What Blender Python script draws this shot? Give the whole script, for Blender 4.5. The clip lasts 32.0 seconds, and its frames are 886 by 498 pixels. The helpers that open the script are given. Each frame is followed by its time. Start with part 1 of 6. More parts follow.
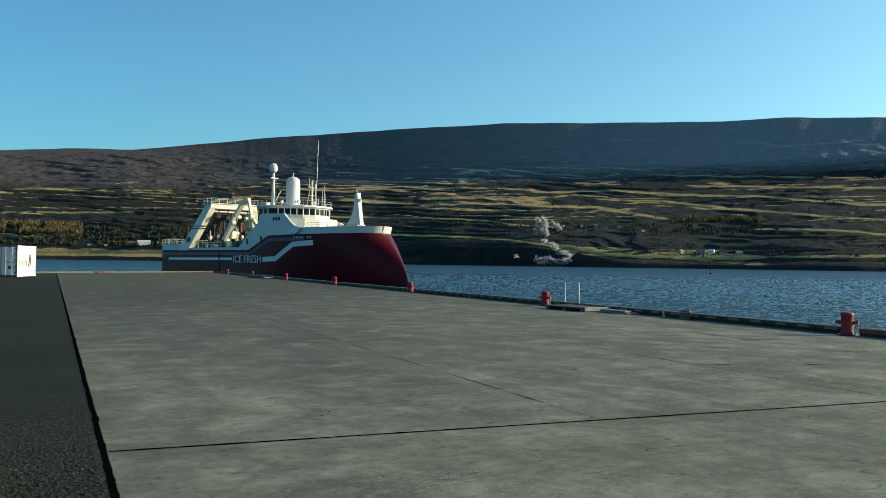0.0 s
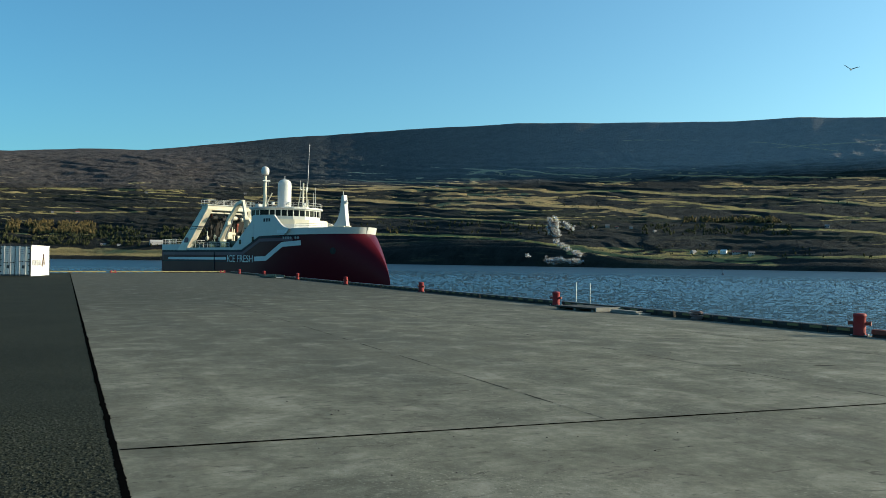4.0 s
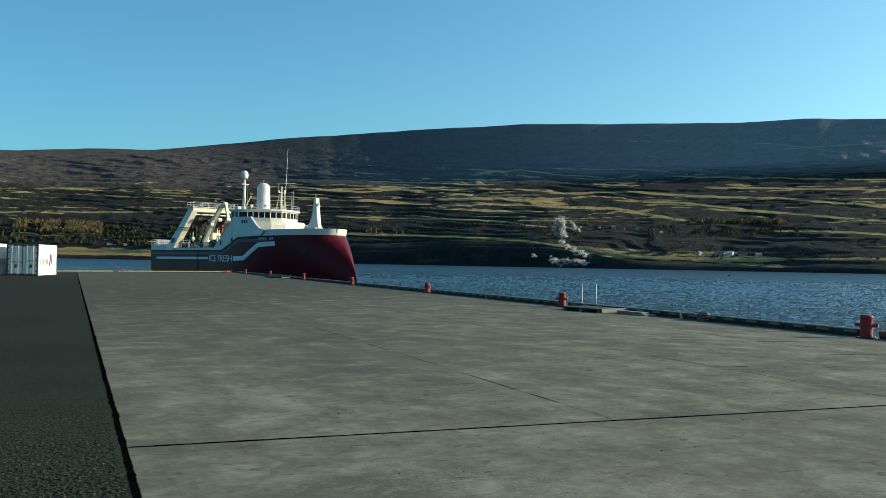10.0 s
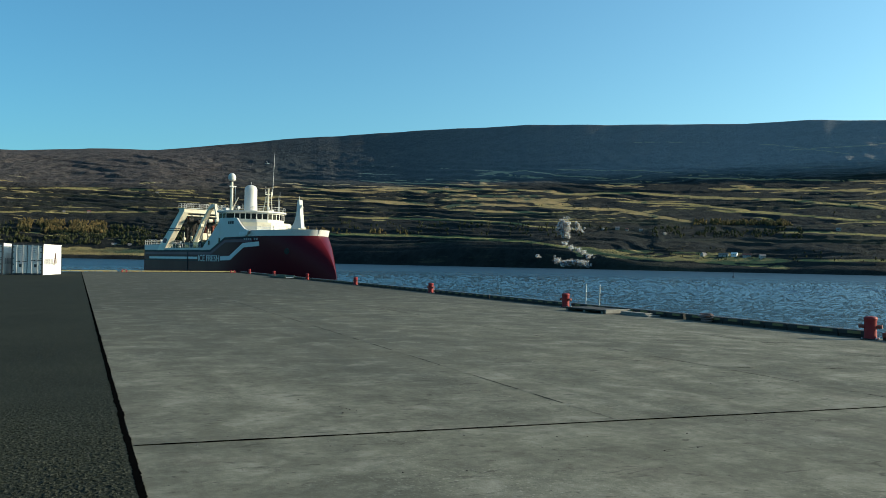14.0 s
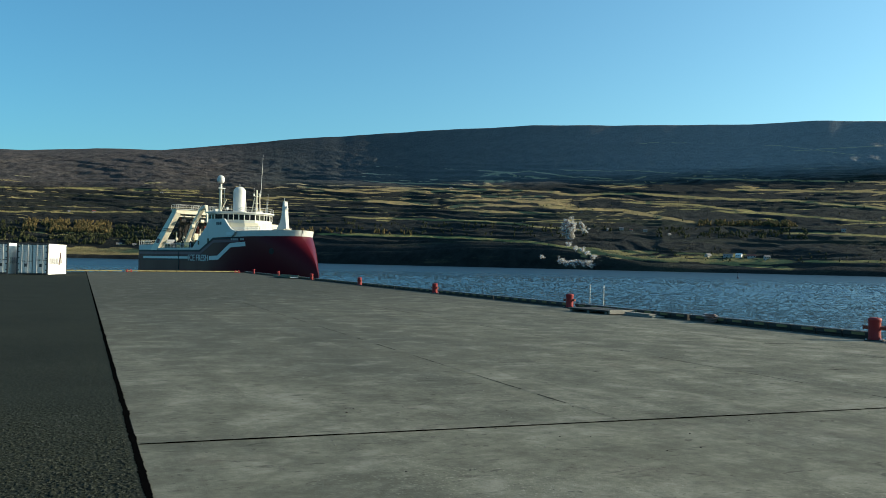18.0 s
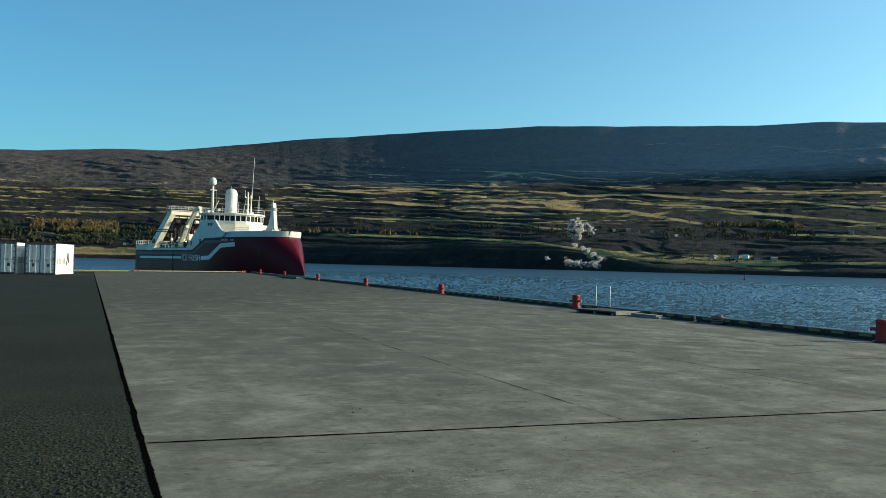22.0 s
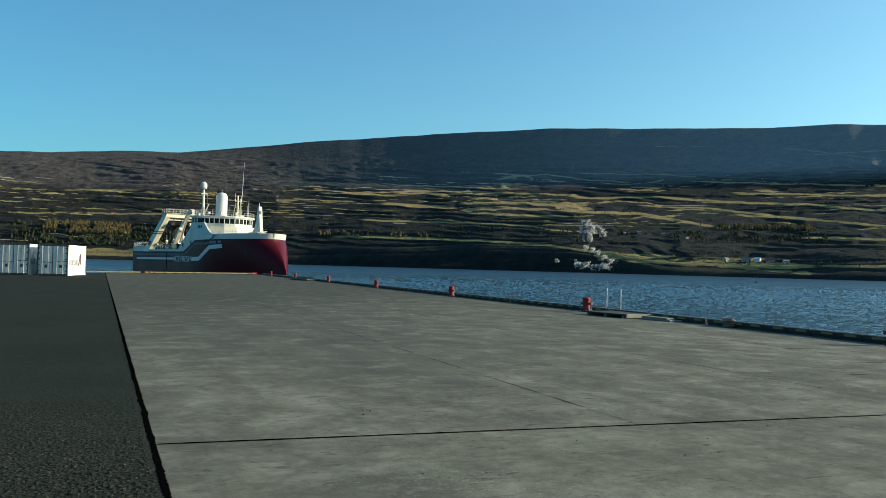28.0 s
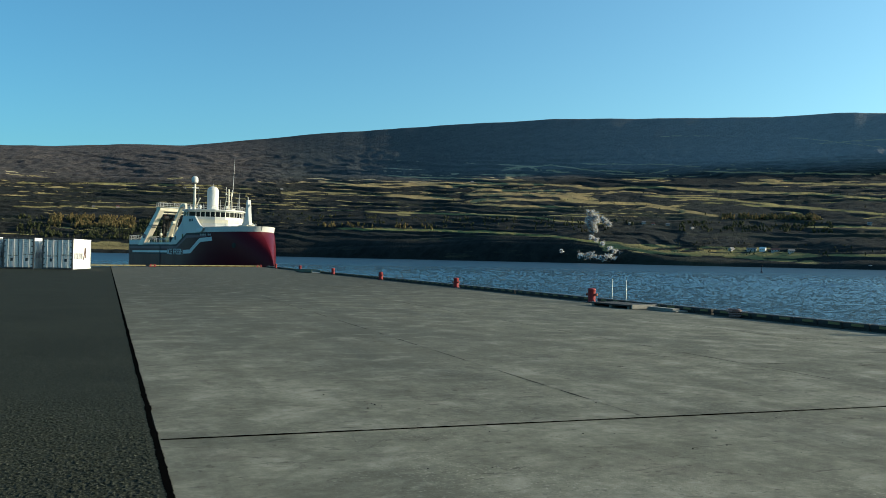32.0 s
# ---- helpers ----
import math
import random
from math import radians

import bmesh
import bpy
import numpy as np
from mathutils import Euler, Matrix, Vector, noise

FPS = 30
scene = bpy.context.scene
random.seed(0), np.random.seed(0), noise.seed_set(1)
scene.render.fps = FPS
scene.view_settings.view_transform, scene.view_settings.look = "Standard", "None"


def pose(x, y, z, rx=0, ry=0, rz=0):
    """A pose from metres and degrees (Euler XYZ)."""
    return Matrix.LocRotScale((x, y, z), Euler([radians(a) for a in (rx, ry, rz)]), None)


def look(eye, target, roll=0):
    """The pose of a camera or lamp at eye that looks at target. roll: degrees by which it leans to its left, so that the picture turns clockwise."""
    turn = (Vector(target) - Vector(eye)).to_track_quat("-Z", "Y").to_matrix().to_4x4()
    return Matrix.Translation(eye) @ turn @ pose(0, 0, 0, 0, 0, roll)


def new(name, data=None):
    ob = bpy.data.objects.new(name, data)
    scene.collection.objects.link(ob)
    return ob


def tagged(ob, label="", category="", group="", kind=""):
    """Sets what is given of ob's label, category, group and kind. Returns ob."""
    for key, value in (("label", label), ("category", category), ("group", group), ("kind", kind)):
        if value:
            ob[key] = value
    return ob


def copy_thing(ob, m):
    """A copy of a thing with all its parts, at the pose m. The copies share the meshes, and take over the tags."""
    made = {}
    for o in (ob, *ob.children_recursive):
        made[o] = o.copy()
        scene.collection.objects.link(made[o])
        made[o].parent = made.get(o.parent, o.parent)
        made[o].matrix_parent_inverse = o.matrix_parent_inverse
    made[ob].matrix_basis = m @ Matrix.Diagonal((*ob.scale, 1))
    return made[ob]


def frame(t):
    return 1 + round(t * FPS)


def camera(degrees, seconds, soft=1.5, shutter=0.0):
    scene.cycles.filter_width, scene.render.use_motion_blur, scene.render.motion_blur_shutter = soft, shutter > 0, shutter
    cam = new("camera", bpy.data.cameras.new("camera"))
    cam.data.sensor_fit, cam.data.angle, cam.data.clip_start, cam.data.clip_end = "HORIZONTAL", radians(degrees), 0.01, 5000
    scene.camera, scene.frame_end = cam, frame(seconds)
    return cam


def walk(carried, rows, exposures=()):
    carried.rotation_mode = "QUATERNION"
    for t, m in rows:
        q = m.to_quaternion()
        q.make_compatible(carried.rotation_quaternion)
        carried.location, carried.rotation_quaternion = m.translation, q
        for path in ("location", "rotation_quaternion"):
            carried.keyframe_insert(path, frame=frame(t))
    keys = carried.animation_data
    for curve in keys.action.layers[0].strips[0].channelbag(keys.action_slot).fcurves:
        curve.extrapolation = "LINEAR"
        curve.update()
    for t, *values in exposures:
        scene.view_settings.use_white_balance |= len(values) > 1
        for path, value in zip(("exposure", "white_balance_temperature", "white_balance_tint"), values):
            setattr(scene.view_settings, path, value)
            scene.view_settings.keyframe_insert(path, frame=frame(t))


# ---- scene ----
EYE = (0.0, 0.0, 1.6)
cam = camera(54.26, 32.0, soft=0.5)


def aim(yaw, pitch, roll, dx, dy, dz):
    """The camera's pose on the quay: yaw to the left from +y, pitch up, roll as look() takes it, and the sway of the held camera."""
    a, b = radians(yaw), radians(pitch)
    ahead = Vector((-math.sin(a) * math.cos(b), math.cos(a) * math.cos(b), math.sin(b)))
    eye = Vector(EYE) + Vector((dx, dy, dz))
    return look(eye, eye + ahead, roll)


TURNS = [
    (0, -24.295, 0.924, 0.749, -0.000, 0.053, 0.007), (1, -23.998, 0.929, 0.782, 0.020, 0.045, 0.008), (2, -23.870, 0.925, 0.802, 0.016, 0.039, 0.007),
    (3, -23.750, 0.927, 0.795, 0.008, 0.038, 0.005), (3.5, -23.623, 0.928, 0.803, 0.014, 0.029, 0.007), (5.5, -23.475, 0.909, 0.873, -0.007, 0.037, -0.000),
    (6, -23.442, 0.915, 0.867, -0.009, 0.031, -0.000), (7, -23.363, 0.933, 0.902, -0.012, 0.014, 0.003), (8, -23.287, 0.940, 0.974, -0.011, 0.026, 0.000),
    (9, -23.234, 0.951, 0.999, -0.016, 0.025, -0.004), (10, -23.166, 0.958, 1.008, -0.017, 0.005, -0.001), (11, -23.112, 0.968, 1.044, -0.020, 0.002, -0.005),
    (12, -23.061, 0.966, 1.088, -0.023, -0.007, -0.005), (13, -23.013, 0.967, 1.108, -0.027, -0.021, -0.005), (14, -22.921, 0.996, 1.146, -0.029, -0.020, -0.007),
    (14.5, -22.880, 0.999, 1.161, -0.031, -0.025, -0.006), (16.5, -22.734, 1.013, 1.235, -0.033, -0.050, -0.007), (17, -22.701, 1.014, 1.243, -0.034, -0.051, -0.008),
    (18, -22.647, 1.014, 1.248, -0.039, -0.052, -0.008), (19, -22.555, 1.027, 1.287, -0.037, -0.048, -0.014), (20, -22.494, 1.035, 1.322, -0.040, -0.056, -0.012),
    (21, -22.395, 1.042, 1.351, -0.047, -0.055, -0.009), (22, -22.238, 1.056, 1.377, -0.049, -0.063, -0.012), (23, -22.027, 1.061, 1.417, -0.039, -0.066, -0.012),
    (24, -21.916, 1.064, 1.416, -0.041, -0.070, -0.014), (25, -21.890, 1.070, 1.430, -0.051, -0.070, -0.017), (25.5, -21.890, 1.074, 1.429, -0.058, -0.078, -0.018),
    (27.5, -21.692, 1.144, 1.523, -0.055, -0.057, -0.019), (28, -21.546, 1.180, 1.509, -0.047, -0.057, -0.011), (28.5, -21.426, 1.214, 1.478, -0.042, -0.045, -0.007),
    (29, -21.335, 1.241, 1.447, -0.040, -0.011, -0.008), (29.5, -21.259, 1.244, 1.396, -0.037, 0.014, -0.008), (30, -21.204, 1.233, 1.336, -0.036, 0.016, -0.008),
    (30.5, -21.184, 1.193, 1.284, -0.033, 0.011, -0.006), (31, -21.202, 1.094, 1.247, -0.029, 0.020, -0.005), (31.5, -21.251, 0.915, 1.212, -0.025, 0.029, -0.002),
    (32, -21.255, 0.608, 1.177, -0.011, 0.026, -0.003)]
walk(cam, [(t, aim(*r)) for t, *r in TURNS], exposures=[(0, 0.53, 6500, 10), (32, 0.55, 6500, 10)])

# ---- light ----
SUN_AZ, SUN_EL = 107.0, 18.0        # degrees clockwise from +y, and above the horizon
world = bpy.data.worlds.new("sky")
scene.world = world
world.use_nodes = True
wn = world.node_tree.nodes
sky = wn.new("ShaderNodeTexSky")
sky.sky_type, sky.sun_disc = "NISHITA", False
sky.sun_elevation, sky.sun_rotation = radians(SUN_EL), radians(SUN_AZ)
sky.air_density, sky.dust_density, sky.ozone_density = 1.0, 1.2, 3.2
wn["Background"].inputs["Strength"].default_value = 0.126
tint = wn.new("ShaderNodeMix")
tint.data_type, tint.blend_type = "RGBA", "MULTIPLY"
tint.inputs[0].default_value = 1.0
world.node_tree.links.new(sky.outputs[0], tint.inputs[6])
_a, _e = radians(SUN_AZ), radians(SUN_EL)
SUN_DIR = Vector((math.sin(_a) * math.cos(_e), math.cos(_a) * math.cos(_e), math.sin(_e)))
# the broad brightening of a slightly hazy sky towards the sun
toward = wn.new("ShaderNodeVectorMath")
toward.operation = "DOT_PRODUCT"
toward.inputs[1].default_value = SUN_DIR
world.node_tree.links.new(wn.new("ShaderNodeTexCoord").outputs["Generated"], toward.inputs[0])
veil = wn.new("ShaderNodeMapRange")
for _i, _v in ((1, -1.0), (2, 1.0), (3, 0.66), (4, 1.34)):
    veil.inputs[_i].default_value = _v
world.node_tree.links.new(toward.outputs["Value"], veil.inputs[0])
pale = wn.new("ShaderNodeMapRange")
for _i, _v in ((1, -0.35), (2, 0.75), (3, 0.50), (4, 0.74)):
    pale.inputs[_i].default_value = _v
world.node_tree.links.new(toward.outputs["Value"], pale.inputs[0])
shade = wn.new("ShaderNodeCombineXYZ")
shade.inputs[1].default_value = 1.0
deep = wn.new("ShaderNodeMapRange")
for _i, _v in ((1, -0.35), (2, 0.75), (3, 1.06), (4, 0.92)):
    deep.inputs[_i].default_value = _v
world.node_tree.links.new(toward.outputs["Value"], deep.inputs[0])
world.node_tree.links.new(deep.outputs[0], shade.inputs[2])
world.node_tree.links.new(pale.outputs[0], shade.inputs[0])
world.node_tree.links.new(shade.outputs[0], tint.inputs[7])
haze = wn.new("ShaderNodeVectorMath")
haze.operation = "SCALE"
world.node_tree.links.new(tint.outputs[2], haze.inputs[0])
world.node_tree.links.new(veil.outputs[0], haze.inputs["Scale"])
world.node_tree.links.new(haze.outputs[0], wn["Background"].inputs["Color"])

sun = new("sun", bpy.data.lights.new("sun", "SUN"))
sun.data.energy, sun.data.angle, sun.data.color = 5.0, radians(0.53), (1.0, 0.89, 0.66)
sun.matrix_world = look((60, -20, 40), Vector((60, -20, 40)) - SUN_DIR)


# ---- materials ----
class Mat:
    """A node material under construction: short calls for the nodes that are used most."""

    def __init__(self, name, rough=0.6, metal=0.0, spec=0.5):
        self.m = bpy.data.materials.new(name)
        self.m.use_nodes = True
        self.t = self.m.node_tree
        self.b = self.t.nodes["Principled BSDF"]
        self.b.inputs["Roughness"].default_value = rough
        self.b.inputs["Metallic"].default_value = metal
        self.b.inputs["Specular IOR Level"].default_value = spec

    def put(self, src, sock):
        self.t.links.new(src, sock)

    def coords(self, kind="Object", scale=(1, 1, 1), turn=0.0):
        if kind == "World":
            c = self.t.nodes.new("ShaderNodeNewGeometry").outputs["Position"]
        else:
            c = self.t.nodes.new("ShaderNodeTexCoord").outputs[kind]
        mp = self.t.nodes.new("ShaderNodeMapping")
        mp.inputs["Scale"].default_value = scale
        mp.inputs["Rotation"].default_value = (0, 0, turn)
        self.put(c, mp.inputs[0])
        return mp.outputs[0]

    def noise(self, co, scale, detail=5.0, rough=0.55, warp=0.0):
        n = self.t.nodes.new("ShaderNodeTexNoise")
        n.inputs["Scale"].default_value, n.inputs["Detail"].default_value = scale, detail
        n.inputs["Roughness"].default_value, n.inputs["Distortion"].default_value = rough, warp
        self.put(co, n.inputs["Vector"])
        return n.outputs["Fac"]

    def ramp(self, fac, lo, hi, c0=(0, 0, 0), c1=(1, 1, 1)):
        r = self.t.nodes.new("ShaderNodeValToRGB")
        if lo > hi:
            lo, hi, c0, c1 = hi, lo, c1, c0
        r.color_ramp.elements[0].position, r.color_ramp.elements[1].position = lo, hi
        r.color_ramp.elements[0].color, r.color_ramp.elements[1].color = (*c0, 1), (*c1, 1)
        self.put(fac, r.inputs[0])
        return r.outputs[0]

    def mix(self, fac, a, b, how="MIX"):
        x = self.t.nodes.new("ShaderNodeMix")
        x.data_type, x.blend_type = "RGBA", how
        for s, v in ((x.inputs[0], fac), (x.inputs[6], a), (x.inputs[7], b)):
            if isinstance(v, (int, float)):
                s.default_value = v
            elif isinstance(v, tuple):
                s.default_value = (*v, 1)
            else:
                self.put(v, s)
        return x.outputs[2]

    def maths(self, op, a, b=0.0):
        x = self.t.nodes.new("ShaderNodeMath")
        x.operation = op
        for s, v in ((x.inputs[0], a), (x.inputs[1], b)):
            if isinstance(v, (int, float)):
                s.default_value = v
            else:
                self.put(v, s)
        return x.outputs[0]

    def color(self, src):
        if isinstance(src, tuple):
            self.b.inputs["Base Color"].default_value = (*src, 1)
        else:
            self.put(src, self.b.inputs["Base Color"])
        return self

    def bump(self, h, strength=0.3, dist=0.01):
        n = self.t.nodes.new("ShaderNodeBump")
        n.inputs["Strength"].default_value, n.inputs["Distance"].default_value = strength, dist
        self.put(h, n.inputs["Height"])
        self.put(n.outputs[0], self.b.inputs["Normal"])
        return self

    def rough(self, src):
        self.put(src, self.b.inputs["Roughness"])
        return self


def paint(name, c, rough=0.45, dirt=0.25, dirt_c=(0.12, 0.09, 0.07), size=1.2, metal=0.0, streak=True):
    """Weathered paint: faint fading, grime and downward streaks."""
    k = Mat(name, rough, metal)
    big = k.noise(k.coords("Object", (1, 1, 0.35) if streak else (1, 1, 1)), size, 6, 0.6, 0.4)
    fine = k.noise(k.coords("Object"), size * 9, 4, 0.6)
    base = k.mix(k.ramp(fine, 0.35, 0.7), tuple(v * 0.93 for v in c), c)
    k.color(k.mix(k.maths("MULTIPLY", k.ramp(big, 0.52, 0.78), dirt), base, dirt_c))
    k.rough(k.ramp(big, 0.3, 0.75, (rough * 0.85,) * 3, (min(1, rough * 1.35),) * 3))
    k.bump(fine, 0.12, 0.004)
    return k.m


def concrete_mat():
    k = Mat("quay_concrete", 0.9, spec=0.12)
    co = k.coords("World")
    drift = k.coords("World", (1.0, 0.3, 1.0), radians(-8))
    wide = k.noise(co, 0.11, 8, 0.62, 0.3)
    mottle = k.noise(co, 0.75, 10, 0.68, 0.2)
    sweep = k.noise(drift, 0.5, 10, 0.66, 0.25)
    fine = k.noise(co, 7.0, 8, 0.72)
    grit = k.noise(co, 90.0, 3, 0.7)
    c = k.mix(k.ramp(wide, 0.32, 0.70), (0.155, 0.153, 0.118), (0.212, 0.208, 0.163))
    c = k.mix(k.maths("MULTIPLY", k.ramp(mottle, 0.42, 0.74), 0.60), c, (0.074, 0.074, 0.057))
    c = k.mix(k.maths("MULTIPLY", k.ramp(sweep, 0.45, 0.66), 0.70), c, (0.062, 0.063, 0.049))
    c = k.mix(k.maths("MULTIPLY", k.ramp(mottle, 0.50, 0.26), 0.45), c, (0.285, 0.28, 0.235))
    c = k.mix(k.maths("MULTIPLY", k.ramp(fine, 0.46, 0.70), 0.55), c, (0.076, 0.076, 0.06))
    c = k.mix(k.maths("MULTIPLY", k.ramp(fine, 0.48, 0.26), 0.30), c, (0.33, 0.32, 0.27))
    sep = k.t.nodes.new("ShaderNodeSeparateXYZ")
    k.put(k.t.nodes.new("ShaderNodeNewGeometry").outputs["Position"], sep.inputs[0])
    # darker towards the far left of the deck, with a mottled edge
    far_left = k.maths("SUBTRACT", k.maths("ADD", sep.outputs["Y"], k.maths("MULTIPLY", mottle, 30.0)), k.maths("MULTIPLY", sep.outputs["X"], 1.05))
    c = k.mix(k.maths("MULTIPLY", k.ramp(k.maths("DIVIDE", far_left, 100.0), 0.13, 0.48), 0.86), c, (0.046, 0.047, 0.037))
    pits = k.ramp(k.noise(co, 13.0, 3, 0.6), 0.665, 0.71)
    c = k.mix(k.maths("MULTIPLY", pits, 0.75), c, (0.05, 0.05, 0.045))
    dash = k.ramp(k.noise(k.coords("World", (1.0, 2.2, 1.0), radians(12)), 3.2, 5, 0.65, 0.7), 0.60, 0.65)
    c = k.mix(k.maths("MULTIPLY", dash, 0.7), c, (0.05, 0.05, 0.04))
    worn = k.ramp(k.noise(co, 0.55, 5, 0.6, 0.4), 0.46, 0.62)
    pale = k.ramp(k.noise(co, 26.0, 4, 0.65), 0.56, 0.66)
    c = k.mix(k.maths("MULTIPLY", k.maths("MULTIPLY", pale, worn), 0.45), c, (0.37, 0.36, 0.30))
    dents = k.ramp(k.noise(co, 38.0, 3, 0.6), 0.60, 0.68)
    c = k.mix(k.maths("MULTIPLY", k.maths("MULTIPLY", dents, worn), 0.9), c, (0.055, 0.055, 0.045))
    scuff = k.ramp(k.noise(k.coords("World", (0.5, 1.6, 1.0), radians(20)), 1.7, 7, 0.7, 0.5), 0.60, 0.70)
    c = k.mix(k.maths("MULTIPLY", scuff, 0.65), c, (0.058, 0.058, 0.047))
    rosy = k.ramp(k.noise(co, 0.8, 4, 0.5), 0.60, 0.75)
    c = k.mix(k.maths("MULTIPLY", rosy, 0.25), c, (0.21, 0.175, 0.15))
    for place, spread, amount in (((9.8, 5.4, 0.0), (0.9, 2.0, 1.0), 0.42), ((5.6, 18.5, 0.0), (1.1, 0.55, 1.0), 0.42), ((4.2, 13.2, 0.0), (1.3, 2.6, 1.0), 0.30)):
        off, away = k.t.nodes.new("ShaderNodeVectorMath"), k.t.nodes.new("ShaderNodeVectorMath")
        off.operation, away.operation = "SUBTRACT", "LENGTH"
        off.inputs[1].default_value = place
        k.put(co, off.inputs[0])
        fit = k.t.nodes.new("ShaderNodeVectorMath")
        fit.operation = "MULTIPLY"
        fit.inputs[1].default_value = spread
        k.put(off.outputs[0], fit.inputs[0])
        k.put(fit.outputs[0], away.inputs[0])
        damp = k.ramp(k.maths("ADD", k.maths("DIVIDE", away.outputs["Value"], 6.0), k.maths("MULTIPLY", k.maths("SUBTRACT", mottle, 0.5), 1.5)), 0.66, 0.20)
        c = k.mix(k.maths("MULTIPLY", damp, amount), c, (0.076, 0.077, 0.063))
    blot = k.noise(co, 1.5, 9, 0.72, 0.4)
    c = k.mix(k.maths("MULTIPLY", k.ramp(blot, 0.52, 0.66), 0.50), c, (0.066, 0.067, 0.054))
    c = k.mix(k.maths("MULTIPLY", k.ramp(blot, 0.46, 0.34), 0.32), c, (0.31, 0.30, 0.25))
    tyre = k.noise(k.coords("World", (1.5, 0.10, 1.0), radians(5)), 1.0, 6, 0.65, 0.3)
    c = k.mix(k.maths("MULTIPLY", k.ramp(tyre, 0.55, 0.66), 0.34), c, (0.060, 0.061, 0.049))
    tone = k.t.nodes.new("ShaderNodeObjectInfo").outputs["Random"]
    c = k.mix(1.0, c, k.ramp(tone, 0.0, 1.0, (0.95, 0.95, 0.95), (1.04, 1.04, 1.03)), "MULTIPLY")
    k.color(c)
    k.rough(k.ramp(sweep, 0.35, 0.75, (0.98,) * 3, (0.8,) * 3))
    h = k.maths("ADD", k.maths("MULTIPLY", fine, 0.7), k.maths("MULTIPLY", grit, 0.3))
    k.bump(h, 0.7, 0.016)
    return k.m


def asphalt_mat():
    k = Mat("asphalt", 0.95, spec=0.05)
    co = k.coords("World")
    wide = k.noise(co, 0.35, 8, 0.65, 0.3)
    grain = k.noise(co, 36.0, 5, 0.78)
    c = k.mix(k.ramp(wide, 0.35, 0.7), (0.014, 0.017, 0.013), (0.023, 0.027, 0.020))
    c = k.mix(k.maths("MULTIPLY", k.ramp(grain, 0.53, 0.64), 0.75), c, (0.080, 0.084, 0.068))
    c = k.mix(k.maths("MULTIPLY", k.ramp(grain, 0.49, 0.38), 0.85), c, (0.007, 0.008, 0.007))
    c = k.mix(k.maths("MULTIPLY", k.ramp(k.noise(co, 5.0, 4, 0.7), 0.64, 0.72), 0.5), c, (0.012, 0.012, 0.011))
    k.color(c)
    k.bump(grain, 0.6, 0.01)
    return k.m


def water_mat():
    """Wind-roughened sea water; beyond the near waves the chop is too fine for relief and becomes roughness."""
    k = Mat("fjord_water", 0.2, spec=0.28)
    k.b.inputs["IOR"].default_value = 1.33
    chop = k.coords("World", (0.7, 1.0, 1.0), radians(24))
    waves = k.noise(chop, 3.4, 4, 0.65, 0.3)
    ripple = k.noise(chop, 8.0, 3, 0.6)
    gust = k.noise(k.coords("World", (0.3, 1, 1), radians(24)), 0.006, 4, 0.55, 0.5)
    k.color(k.mix(k.ramp(gust, 0.3, 0.7), (0.0008, 0.010, 0.024), (0.0020, 0.018, 0.041)))
    sep = k.t.nodes.new("ShaderNodeVectorMath")
    sep.operation = "LENGTH"
    k.put(k.t.nodes.new("ShaderNodeNewGeometry").outputs["Position"], sep.inputs[0])
    reach = k.maths("DIVIDE", k.maths("ADD", sep.outputs["Value"], k.maths("MULTIPLY", gust, 260.0)), 1000.0)
    k.rough(k.ramp(reach, 0.40, 0.62, (0.12,) * 3, (0.32,) * 3))
    h = k.maths("ADD", k.maths("MULTIPLY", waves, 0.034), k.maths("MULTIPLY", ripple, 0.012))
    k.bump(h, 1.0, 0.8)
    return k.m


